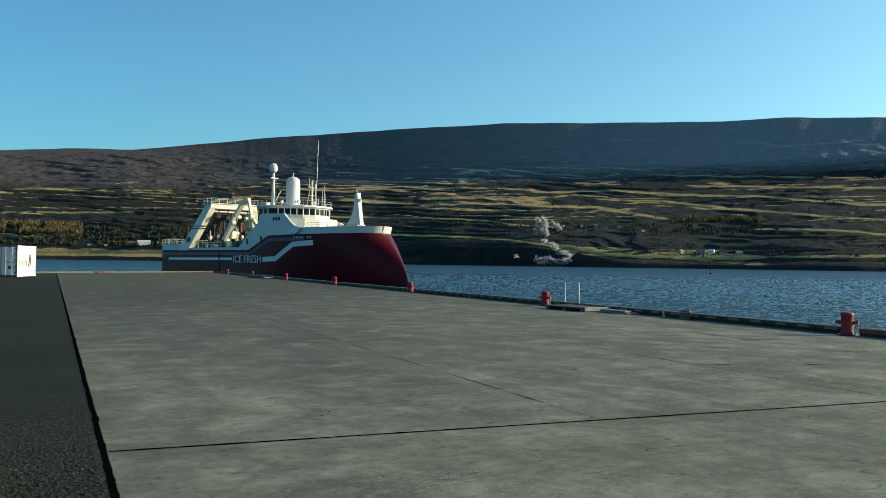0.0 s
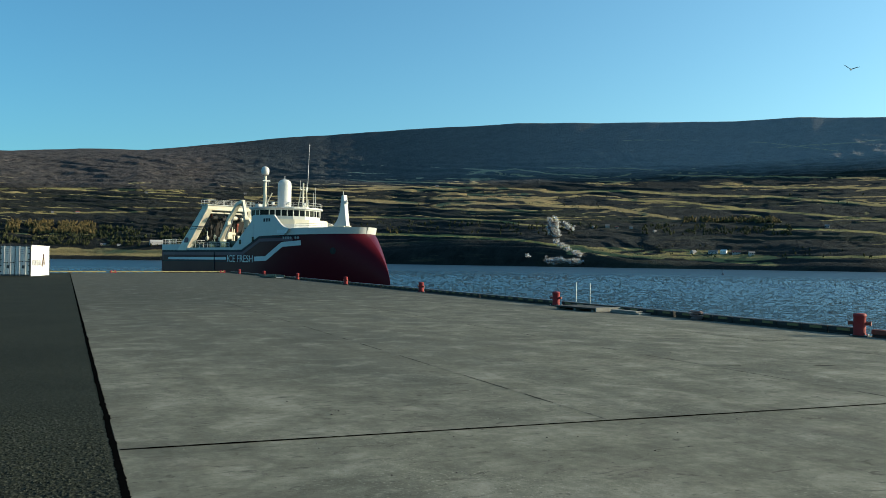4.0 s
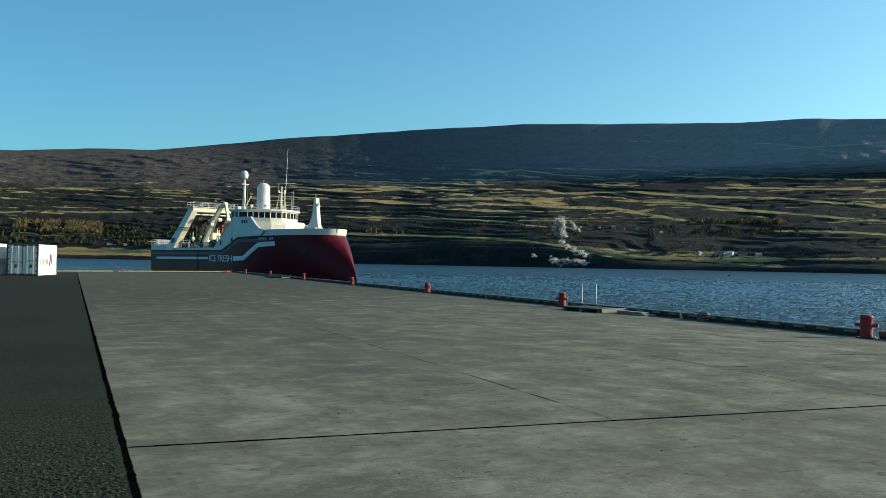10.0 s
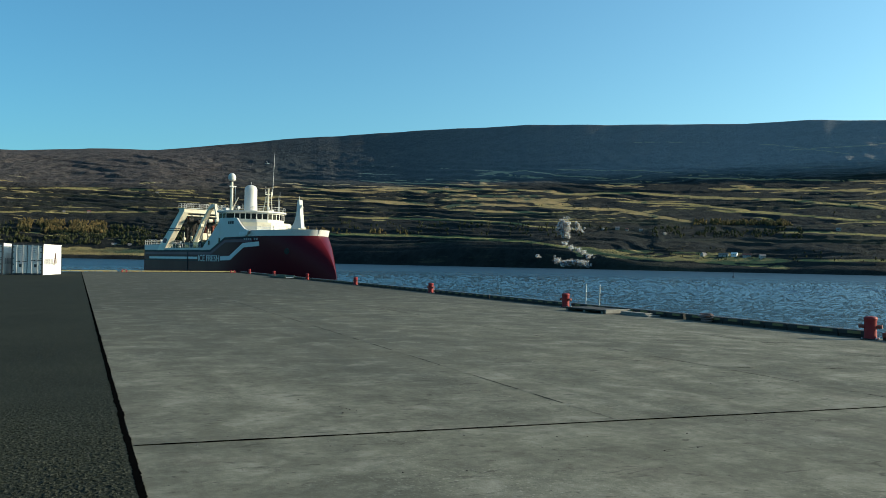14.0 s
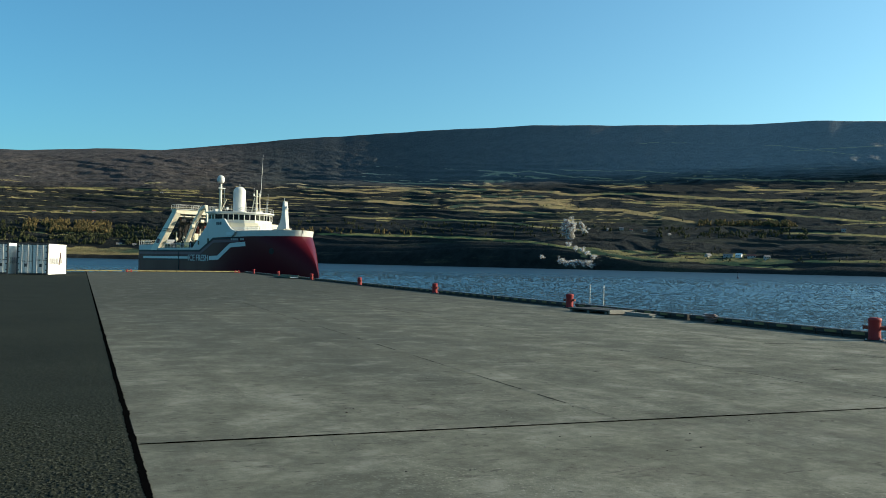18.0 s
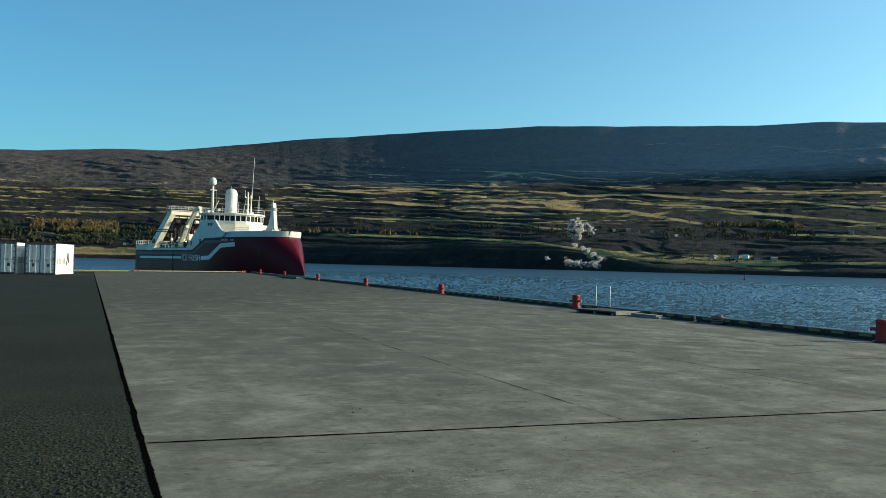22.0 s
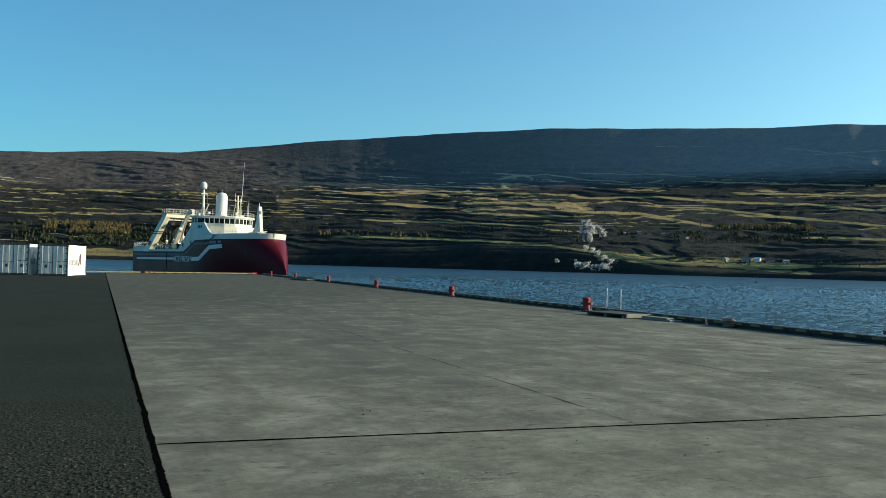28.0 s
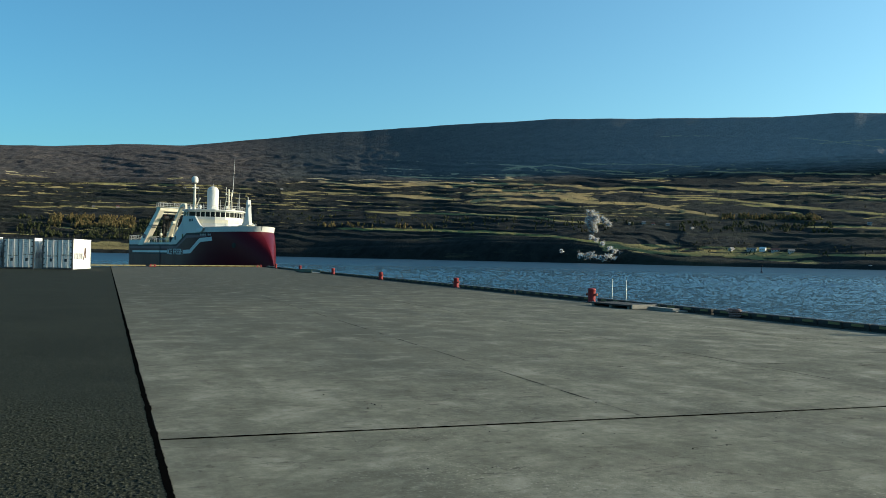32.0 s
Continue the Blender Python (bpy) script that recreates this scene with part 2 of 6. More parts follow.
def hill_mat():
    """Dark moor and scrub, with haze put into the colour to the east; grassy meadows and sunlit terrace edges come from
    the mesh's own layers.
    """
    k = Mat("hillside_heath_and_fields", 0.95, spec=0.08)
    co = k.coords("World")
    thin = k.coords("UV", (0.0100, 0.0900, 1.0))
    broad = k.coords("UV", (0.0012, 0.0060, 1.0))
    streak = k.noise(thin, 1.0, 6, 0.68, 0.1)
    big = k.noise(broad, 1.0, 5, 0.6, 0.3)
    fine = k.noise(co, 0.03, 8, 0.72)
    scrub = k.noise(co, 0.10, 5, 0.72)
    sunlit_grass, green = k.t.nodes.new("ShaderNodeAttribute"), k.t.nodes.new("ShaderNodeAttribute")
    sunlit_grass.attribute_name, green.attribute_name = "sunlit_grass", "green"
    sep = k.t.nodes.new("ShaderNodeSeparateXYZ")
    k.put(k.t.nodes.new("ShaderNodeNewGeometry").outputs["Position"], sep.inputs[0])
    uvx = k.t.nodes.new("ShaderNodeSeparateXYZ")
    k.put(k.t.nodes.new("ShaderNodeTexCoord").outputs["UV"], uvx.inputs[0])
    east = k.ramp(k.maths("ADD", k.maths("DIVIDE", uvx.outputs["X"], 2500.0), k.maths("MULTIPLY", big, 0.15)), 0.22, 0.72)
    moor = k.mix(k.ramp(fine, 0.35, 0.7), (0.009, 0.011, 0.011), (0.032, 0.033, 0.030))
    # heath lightened to the east, standing in for haze and weak sun
    hazed_moor = k.mix(k.ramp(fine, 0.35, 0.7), (0.016, 0.019, 0.019), (0.040, 0.043, 0.039))
    slope = k.maths("ADD", sep.outputs["Z"], k.maths("MULTIPLY", big, 60.0))
    upper = k.maths("MULTIPLY", k.ramp(k.maths("DIVIDE", slope, 560.0), 0.46, 0.56), k.ramp(k.maths("DIVIDE", uvx.outputs["X"], 1000.0), 0.46, 0.30))
    lilac = k.mix(k.ramp(fine, 0.36, 0.68), (0.032, 0.031, 0.033), (0.112, 0.097, 0.090))
    moor = k.mix(upper, moor, lilac)
    heath = k.mix(east, moor, hazed_moor)
    heath = k.mix(k.maths("MULTIPLY", k.ramp(streak, 0.58, 0.70), 0.30), heath, (0.20, 0.165, 0.095))
    heath = k.mix(k.maths("MULTIPLY", k.ramp(big, 0.52, 0.66), 0.5), heath, (0.045, 0.055, 0.030))
    # pale colour carries both the meadows and the sunlight on terrace treads
    sunlit_turf = k.mix(green.outputs["Fac"], (0.36, 0.262, 0.125), (0.235, 0.228, 0.078))
    sunlit_turf = k.mix(k.maths("MULTIPLY", k.ramp(fine, 0.45, 0.75), 0.45), sunlit_turf, (0.20, 0.145, 0.07))
    low = k.mix(k.ramp(k.maths("ADD", sunlit_grass.outputs["Fac"], k.maths("MULTIPLY", k.maths("SUBTRACT", scrub, 0.5), 0.45)), 0.26, 0.66), heath, sunlit_turf)
    low = k.mix(k.maths("MULTIPLY", k.ramp(scrub, 0.58, 0.70), 0.45), low, (0.022, 0.026, 0.014))
    high = k.ramp(k.maths("DIVIDE", k.maths("ADD", sep.outputs["Z"], k.maths("MULTIPLY", streak, 90.0)), 560.0), 0.56, 0.68)
    # upper slope cool, then greyed lighter to the east: haze put into the colour
    top = k.mix(k.ramp(fine, 0.35, 0.72), (0.025, 0.032, 0.036), (0.050, 0.058, 0.061))
    hazed_top = k.mix(k.ramp(fine, 0.35, 0.72), (0.205, 0.216, 0.220), (0.258, 0.268, 0.268))
    top = k.mix(east, k.mix(upper, top, lilac), hazed_top)
    # sunlit streaks on the upper slope, put in as pale colour
    top = k.mix(k.ramp(sunlit_grass.outputs["Fac"], 0.3, 0.7), top, (0.42, 0.37, 0.26))
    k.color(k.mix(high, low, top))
    k.bump(k.maths("ADD", fine, k.maths("MULTIPLY", scrub, 0.5)), 0.8, 18.0)
    return k.m


def glass_mat(name, c=(0.006, 0.008, 0.010)):
    k = Mat(name, 0.12, spec=0.12)
    k.color(c)
    return k.m


def steam_mat():
    """Thin white vapour: lit through as much as on its face, clear in patches, never solid."""
    k = Mat("steam", 1.0, spec=0.0)
    nodes = k.t.nodes
    n = k.noise(k.coords("Object"), 0.16, 5, 0.65, 1.2)
    face, back, body = nodes.new("ShaderNodeBsdfDiffuse"), nodes.new("ShaderNodeBsdfTranslucent"), nodes.new("ShaderNodeMixShader")
    for s in (face, back):
        s.inputs["Color"].default_value = (0.95, 0.95, 0.94, 1)
    k.put(face.outputs[0], body.inputs[1])
    k.put(back.outputs[0], body.inputs[2])
    thin = nodes.new("ShaderNodeMixShader")
    k.put(k.ramp(n, 0.30, 0.75, (0.0,) * 3, (0.24,) * 3), thin.inputs[0])
    k.put(nodes.new("ShaderNodeBsdfTransparent").outputs[0], thin.inputs[1])
    k.put(body.outputs[0], thin.inputs[2])
    k.put(thin.outputs[0], nodes["Material Output"].inputs["Surface"])
    return k.m


def leaf_mat(name, a, b):
    k = Mat(name, 0.85, spec=0.15)
    rnd = k.t.nodes.new("ShaderNodeNewGeometry").outputs["Random Per Island"]
    k.color(k.mix(rnd, a, b))
    return k.m


CONCRETE, ASPHALT, WATER, HILL = concrete_mat(), asphalt_mat(), water_mat(), hill_mat()
JOINT_TAR = paint("joint_tar", (0.003, 0.003, 0.003), 1.0, 0.12, (0.012, 0.012, 0.010), 6)
JOINT_TAR.node_tree.nodes["Principled BSDF"].inputs["Specular IOR Level"].default_value = 0.0
SLATE_HULL = paint("maroon_hull_paint", (0.074, 0.0056, 0.0105), 0.32, 0.15, (0.04, 0.012, 0.010), 0.25)

SHIP_WHITE = paint("ship_white_paint", (0.58, 0.57, 0.53), 0.42, 0.14, (0.36, 0.24, 0.14), 0.5)
SHIP_CREAM = paint("gantry_cream_paint", (0.66, 0.60, 0.46), 0.5, 0.25, (0.30, 0.17, 0.08), 0.6)
NAVY = paint("navy_band_paint", (0.018, 0.018, 0.030), 0.4, 0.1, (0.05, 0.03, 0.03), 0.5)
PLUM = paint("plum_grey_band_paint", (0.15, 0.088, 0.108), 0.4, 0.1, (0.06, 0.03, 0.03), 0.5)
STRIPE = paint("pale_stripe_paint", (0.66, 0.68, 0.66), 0.45, 0.12, (0.3, 0.22, 0.18), 0.4)
for _m in (SLATE_HULL, NAVY, PLUM):
    _m.node_tree.nodes["Principled BSDF"].inputs["Specular IOR Level"].default_value = 0.11
DECK_GREEN = paint("deck_green_paint", (0.045, 0.085, 0.062), 0.7, 0.35, (0.09, 0.06, 0.04), 0.8, streak=False)
RIG_DARK = paint("tarred_rigging", (0.016, 0.015, 0.014), 0.8, 0.3, (0.08, 0.05, 0.03), 2)
STEEL = paint("galvanised_steel", (0.42, 0.43, 0.43), 0.45, 0.25, (0.16, 0.12, 0.09), 3, metal=0.6)
RED = paint("bollard_red_paint", (0.25, 0.013, 0.016), 0.7, 0.35, (0.16, 0.05, 0.03), 5)
RUST = paint("rusty_red_paint", (0.20, 0.045, 0.028), 0.75, 0.6, (0.07, 0.05, 0.035), 4)
END_YELLOW = paint("faded_yellow_paint", (0.15, 0.12, 0.045), 0.8, 0.6, (0.07, 0.06, 0.04), 2)
YELLOW = paint("kerb_yellow_paint", (0.19, 0.15, 0.06), 0.85, 0.7, (0.030, 0.027, 0.022), 5)
BLACK_TIMBER = paint("tarred_timber", (0.022, 0.020, 0.018), 0.75, 0.4, (0.07, 0.055, 0.04), 4)
ROPE = paint("faded_pink_rope", (0.20, 0.13, 0.12), 0.9, 0.5, (0.10, 0.08, 0.07), 14)
STAIN = paint("old_tar_stain", (0.024, 0.024, 0.020), 1.0, 0.7, (0.11, 0.11, 0.088), 12, streak=False)
STAIN.node_tree.nodes["Principled BSDF"].inputs["Specular IOR Level"].default_value = 0.05
GREY_WOOD = paint("weathered_planks", (0.20, 0.19, 0.165), 0.8, 0.4, (0.08, 0.07, 0.055), 5)
BOX_WHITE = paint("container_white_paint", (0.78, 0.77, 0.73), 0.45, 0.25, (0.33, 0.22, 0.13), 0.9)
# the container white again, darkened to put in the door end's shade
BOX_SHADED_DOOR = paint("container_shaded_door_paint", (0.52, 0.52, 0.50), 0.5, 0.35, (0.22, 0.18, 0.13), 1.2)
BOX_BLACK = paint("container_frame_paint", (0.035, 0.038, 0.042), 0.5, 0.25, (0.14, 0.08, 0.05), 3)
LOGO_RED = paint("logo_dark_red", (0.10, 0.05, 0.045), 0.5, 0.1)
LOGO_GREY = paint("logo_grey", (0.36, 0.35, 0.35), 0.5, 0.1)
SHIP_GLASS = glass_mat("bridge_glass")
HOUSE_WHITE = paint("house_white_render", (0.34, 0.33, 0.32), 0.7, 0.15, (0.4, 0.38, 0.34), 0.3)
FARM_WHITE = paint("farm_white_sheet", (0.70, 0.70, 0.68), 0.6, 0.12, (0.4, 0.38, 0.34), 0.3)
HOUSE_ROOF = paint("house_roof_sheet", (0.16, 0.15, 0.15), 0.6, 0.2, (0.2, 0.1, 0.07), 0.3)
HOUSE_RED = paint("house_red_roof", (0.22, 0.06, 0.04), 0.6, 0.2, (0.1, 0.06, 0.05), 0.3)
HOUSE_GLASS = glass_mat("house_glass", (0.02, 0.025, 0.03))
STEAM = steam_mat()
LEAF_GOLD = leaf_mat("birch_leaves_gold", (0.150, 0.103, 0.038), (0.085, 0.066, 0.028))
LEAF_GREEN = leaf_mat("spruce_and_willow_leaves", (0.022, 0.028, 0.012), (0.052, 0.054, 0.022))
BARK = paint("birch_bark", (0.16, 0.14, 0.12), 0.85, 0.4, (0.05, 0.04, 0.03), 2)
GULL_WHITE = paint("gull_white_feathers", (0.62, 0.62, 0.62), 0.8, 0.1, (0.4, 0.4, 0.4), 8)
GULL_GREY = paint("gull_grey_feathers", (0.17, 0.18, 0.19), 0.8, 0.1, (0.08, 0.08, 0.08), 8)
GULL_BILL = paint("gull_bill", (0.5, 0.33, 0.04), 0.5, 0.1)


# ---- mesh helpers ----
class MB:
    """A mesh gathered from simple solids."""

    def __init__(self):
        self.v, self.f, self.sm = [], [], []

    def add(self, verts, faces, smooth=False):
        n = len(self.v)
        self.v += [tuple(p) for p in verts]
        self.f += [tuple(i + n for i in f) for f in faces]
        self.sm += [smooth] * len(faces)
        return self

    def box(self, c, s, m=None, ch=0.0):
        """A box of size s about c, its edges chamfered by ch; m turns it about c."""
        hx, hy, hz = (v / 2 for v in s)
        ch = min(ch, hx * 0.9, hy * 0.9, hz * 0.9)
        if ch <= 0:
            vs = [Vector((x * hx, y * hy, z * hz)) for z in (-1, 1) for y in (-1, 1) for x in (-1, 1)]
            fs = [(0, 2, 3, 1), (4, 5, 7, 6), (0, 1, 5, 4), (2, 6, 7, 3), (0, 4, 6, 2), (1, 3, 7, 5)]
        else:
            vs, ix = [], {}
            for z in (-1, 1):
                for y in (-1, 1):
                    for x in (-1, 1):
                        for k in range(3):
                            d = [hx - ch, hy - ch, hz - ch]
                            d[k] += ch
                            ix[x, y, z, k] = len(vs)
                            vs.append(Vector((x * d[0], y * d[1], z * d[2])))
            fs = []
            for k in range(3):
                a, b = (k + 1) % 3, (k + 2) % 3
                for s1 in (-1, 1):
                    loop = []
                    for sa, sb in ((-1, -1), (1, -1), (1, 1), (-1, 1)):
                        q = [0, 0, 0]
                        q[k], q[a], q[b] = s1, sa, sb
                        loop.append(ix[(*q, k)])
                    fs.append(tuple(loop if s1 > 0 else loop[::-1]))
                for sa in (-1, 1):
                    for sb in (-1, 1):
                        q0, q1 = [0, 0, 0], [0, 0, 0]
                        q0[k], q1[k] = -1, 1
                        q0[a] = q1[a] = sa
                        q0[b] = q1[b] = sb
                        loop = [ix[(*q0, a)], ix[(*q1, a)], ix[(*q1, b)], ix[(*q0, b)]]
                        fs.append(tuple(loop if sa * sb < 0 else loop[::-1]))
            for z in (-1, 1):
                for y in (-1, 1):
                    for x in (-1, 1):
                        loop = [ix[x, y, z, 0], ix[x, y, z, 1], ix[x, y, z, 2]]
                        fs.append(tuple(loop if x * y * z > 0 else loop[::-1]))
        c = Vector(c)
        return self.add([(m @ p if m else p) + c for p in vs], fs)

    def rod(self, a, b, r0, r1=None, n=8, smooth=True):
        """A round bar from a to b."""
        a, b = Vector(a), Vector(b)
        r1 = r0 if r1 is None else r1
        q = (b - a).to_track_quat("Z", "Y")
        ring = [Vector((math.cos(2 * math.pi * i / n), math.sin(2 * math.pi * i / n), 0)) for i in range(n)]
        vs = [a + q @ (p * r0) for p in ring] + [b + q @ (p * r1) for p in ring]
        self.add(vs, [(i, (i + 1) % n, n + (i + 1) % n, n + i) for i in range(n)], smooth)
        self.add(vs[:n], [tuple(range(n))[::-1]])
        return self.add(vs[n:], [tuple(range(n))])

    def beam(self, a, b, w, h, up=(0, 0, 1)):
        """A rectangular bar from a to b, w wide and h high."""
        a, b = Vector(a), Vector(b)
        d = (b - a).normalized()
        s = d.cross(Vector(up)).normalized() * w / 2
        u = s.cross(d).normalized() * h / 2
        vs = [p + i * s + j * u for p in (a, b) for i, j in ((-1, -1), (1, -1), (1, 1), (-1, 1))]
        return self.add(vs, [(3, 2, 1, 0), (4, 5, 6, 7), (0, 1, 5, 4), (1, 2, 6, 5), (2, 3, 7, 6), (3, 0, 4, 7)])

    def spin(self, prof, c=(0, 0, 0), n=16):
        """A turned solid from (radius, height) pairs about the z axis through c."""
        vs = []
        for r, z in prof:
            vs += [(c[0] + r * math.cos(2 * math.pi * i / n), c[1] + r * math.sin(2 * math.pi * i / n), c[2] + z) for i in range(n)]
        fs = []
        for k in range(len(prof) - 1):
            fs += [(k * n + i, k * n + (i + 1) % n, (k + 1) * n + (i + 1) % n, (k + 1) * n + i) for i in range(n)]
        self.add(vs, fs, True)
        self.add(vs[:n], [tuple(range(n))[::-1]])
        return self.add(vs[-n:], [tuple(range(n))])

    def prism(self, outline, z0, z1):
        """An upright prism over a counter-clockwise outline of (x, y)."""
        n = len(outline)
        vs = [(x, y, z0) for x, y in outline] + [(x, y, z1) for x, y in outline]
        return self.add(vs, [tuple(range(n))[::-1], tuple(range(n, 2 * n))] + [(i, (i + 1) % n, n + (i + 1) % n, n + i) for i in range(n)])

    def slab_y(self, outline, y0, y1):
        """A plate over a counter-clockwise outline of (x, z), from y0 to y1 (y0 < y1)."""
        n = len(outline)
        vs = [(x, y0, z) for x, z in outline] + [(x, y1, z) for x, z in outline]
        return self.add(vs, [tuple(range(n)), tuple(range(n, 2 * n))[::-1]] + [(i, n + i, n + (i + 1) % n, (i + 1) % n) for i in range(n)])

    def lump(self, c, r, rnd, squash=1.0, n=5, rough=0.35):
        """An uneven clump of twelve points."""
        p = (1 + 5 ** 0.5) / 2
        base = [(-1, p, 0), (1, p, 0), (-1, -p, 0), (1, -p, 0), (0, -1, p), (0, 1, p), (0, -1, -p), (0, 1, -p), (p, 0, -1), (p, 0, 1), (-p, 0, -1), (-p, 0, 1)]
        fs = [(0, 11, 5), (0, 5, 1), (0, 1, 7), (0, 7, 10), (0, 10, 11), (1, 5, 9), (5, 11, 4), (11, 10, 2), (10, 7, 6), (7, 1, 8), (3, 9, 4), (3, 4, 2), (3, 2, 6), (3, 6, 8), (3, 8, 9), (4, 9, 5), (2, 4, 11), (6, 2, 10), (8, 6, 7), (9, 8, 1)]
        vs = []
        for q in base:
            s = r / 1.9 * (1 + rnd.uniform(-rough, rough))
            vs.append((c[0] + q[0] * s, c[1] + q[1] * s, c[2] + q[2] * s * squash))
        return self.add(vs, fs)

    def cloudlet(self, c, r, rnd, rough=0.22):
        """A round uneven puff of 80 faces."""
        g = MB().lump((0, 0, 0), 1.9, rnd, rough=0.0)
        vs, fs, mid = [Vector(p).normalized() for p in g.v], [], {}
        def half(a, b):
            key = (min(a, b), max(a, b))
            if key not in mid:
                mid[key] = len(vs)
                vs.append((vs[a] + vs[b]).normalized())
            return mid[key]
        for a, b2, c2 in g.f:
            x, y, z = half(a, b2), half(b2, c2), half(c2, a)
            fs += [(a, x, z), (b2, y, x), (c2, z, y), (x, y, z)]
        o = Vector((rnd.uniform(0, 50), rnd.uniform(0, 50), rnd.uniform(0, 50)))
        return self.add([Vector(c) + v * r * (1 + rough * 2 * noise.noise(v * 1.6 + o)) for v in vs], fs, True)

    def mesh(self, name, material):
        me = bpy.data.meshes.new(name)
        me.from_pydata(self.v, [], self.f)
        me.polygons.foreach_set("use_smooth", self.sm)
        me.materials.append(material)
        me.update()
        return me


def part(name, shape, material, parent, label=""):
    """ONE mesh object under a thing or a part."""
    ob = new(name, shape.mesh(name, material) if isinstance(shape, MB) else shape)
    ob.parent = parent
    return tagged(ob, label)


def thing(name, label, category, m=None, group="", kind="", shape=None, material=None):
    ob = new(name, shape.mesh(name, material) if shape else None)
    if m:
        ob.matrix_basis = m
    return tagged(ob, label, category, group, kind)


def array_mesh(name, verts, quads, material, smooth=True):
    """A mesh from numpy arrays of vertices and quads."""
    me = bpy.data.meshes.new(name)
    me.vertices.add(len(verts))
    me.vertices.foreach_set("co", np.asarray(verts, np.float32).ravel())
    me.loops.add(quads.size)
    me.loops.foreach_set("vertex_index", quads.astype(np.int32).ravel())
    me.polygons.add(len(quads))
    me.polygons.foreach_set("loop_start", np.arange(0, quads.size, 4, dtype=np.int32))
    me.polygons.foreach_set("use_smooth", np.full(len(quads), smooth))
    me.materials.append(material)
    me.update(calc_edges=True)
    return me


# ---- the fjord and the hill across it ----
SEA = -2.6
_table = np.random.RandomState(7).rand(256, 256)


def vnoise(x, y, octaves=4, gain=0.5):
    """Smooth lattice noise, 0 to 1."""
    x, y = np.asarray(x, float), np.asarray(y, float)
    total, amp, norm = np.zeros(np.broadcast(x, y).shape), 1.0, 0.0
    for o in range(octaves):
        fx, fy = x * 2 ** o + 17.3 * o, y * 2 ** o + 41.7 * o
        ix, iy = np.floor(fx).astype(int), np.floor(fy).astype(int)
        u, v = fx - ix, fy - iy
        u, v = u * u * (3 - 2 * u), v * v * (3 - 2 * v)
        g = lambda i, j: _table[(ix + i) % 256, (iy + j) % 256]
        total += amp * ((g(0, 0) * (1 - u) + g(1, 0) * u) * (1 - v) + (g(0, 1) * (1 - u) + g(1, 1) * u) * v)
        norm += amp
        amp *= gain
    return total / norm


def step(a, b, x):
    t = np.clip((x - a) / (b - a), 0, 1)
    return t * t * (3 - 2 * t)


SHORE_AT = ((-30, -14, 0, 8, 15, 28, 40, 51, 75), (2900, 2750, 2500, 2300, 2050, 1724, 1480, 1400, 1350))
RIDGE_AT = ((-30, -14, 0, 8, 15, 28, 40, 51, 75), (4750, 4650, 4500, 4300, 4000, 3540, 3250, 3080, 2900))
SKYLINE = ((-30, -12, -3, 0.6, 4.5, 7.6, 13.6, 20.8, 28.5, 35.8, 42, 45.8, 51, 62, 75), (4.0, 5.9, 6.26, 6.64, 6.8, 7.24, 8.04, 8.73, 9.25, 9.22, 9.1, 9.19, 8.9, 8.2, 5.0))
BLUFF = ((-30, 0, 8, 12, 20, 24, 30, 33, 36, 44, 47, 75), (0.25, 0.25, 0.30, 0.5, 0.8, 1.15, 1.15, 0.8, 0.38, 0.22, 0.4, 0.4))
BENCH = ((-30, 4, 12, 20, 75), (0.93, 0.88, 0.70, 0.615, 0.615))


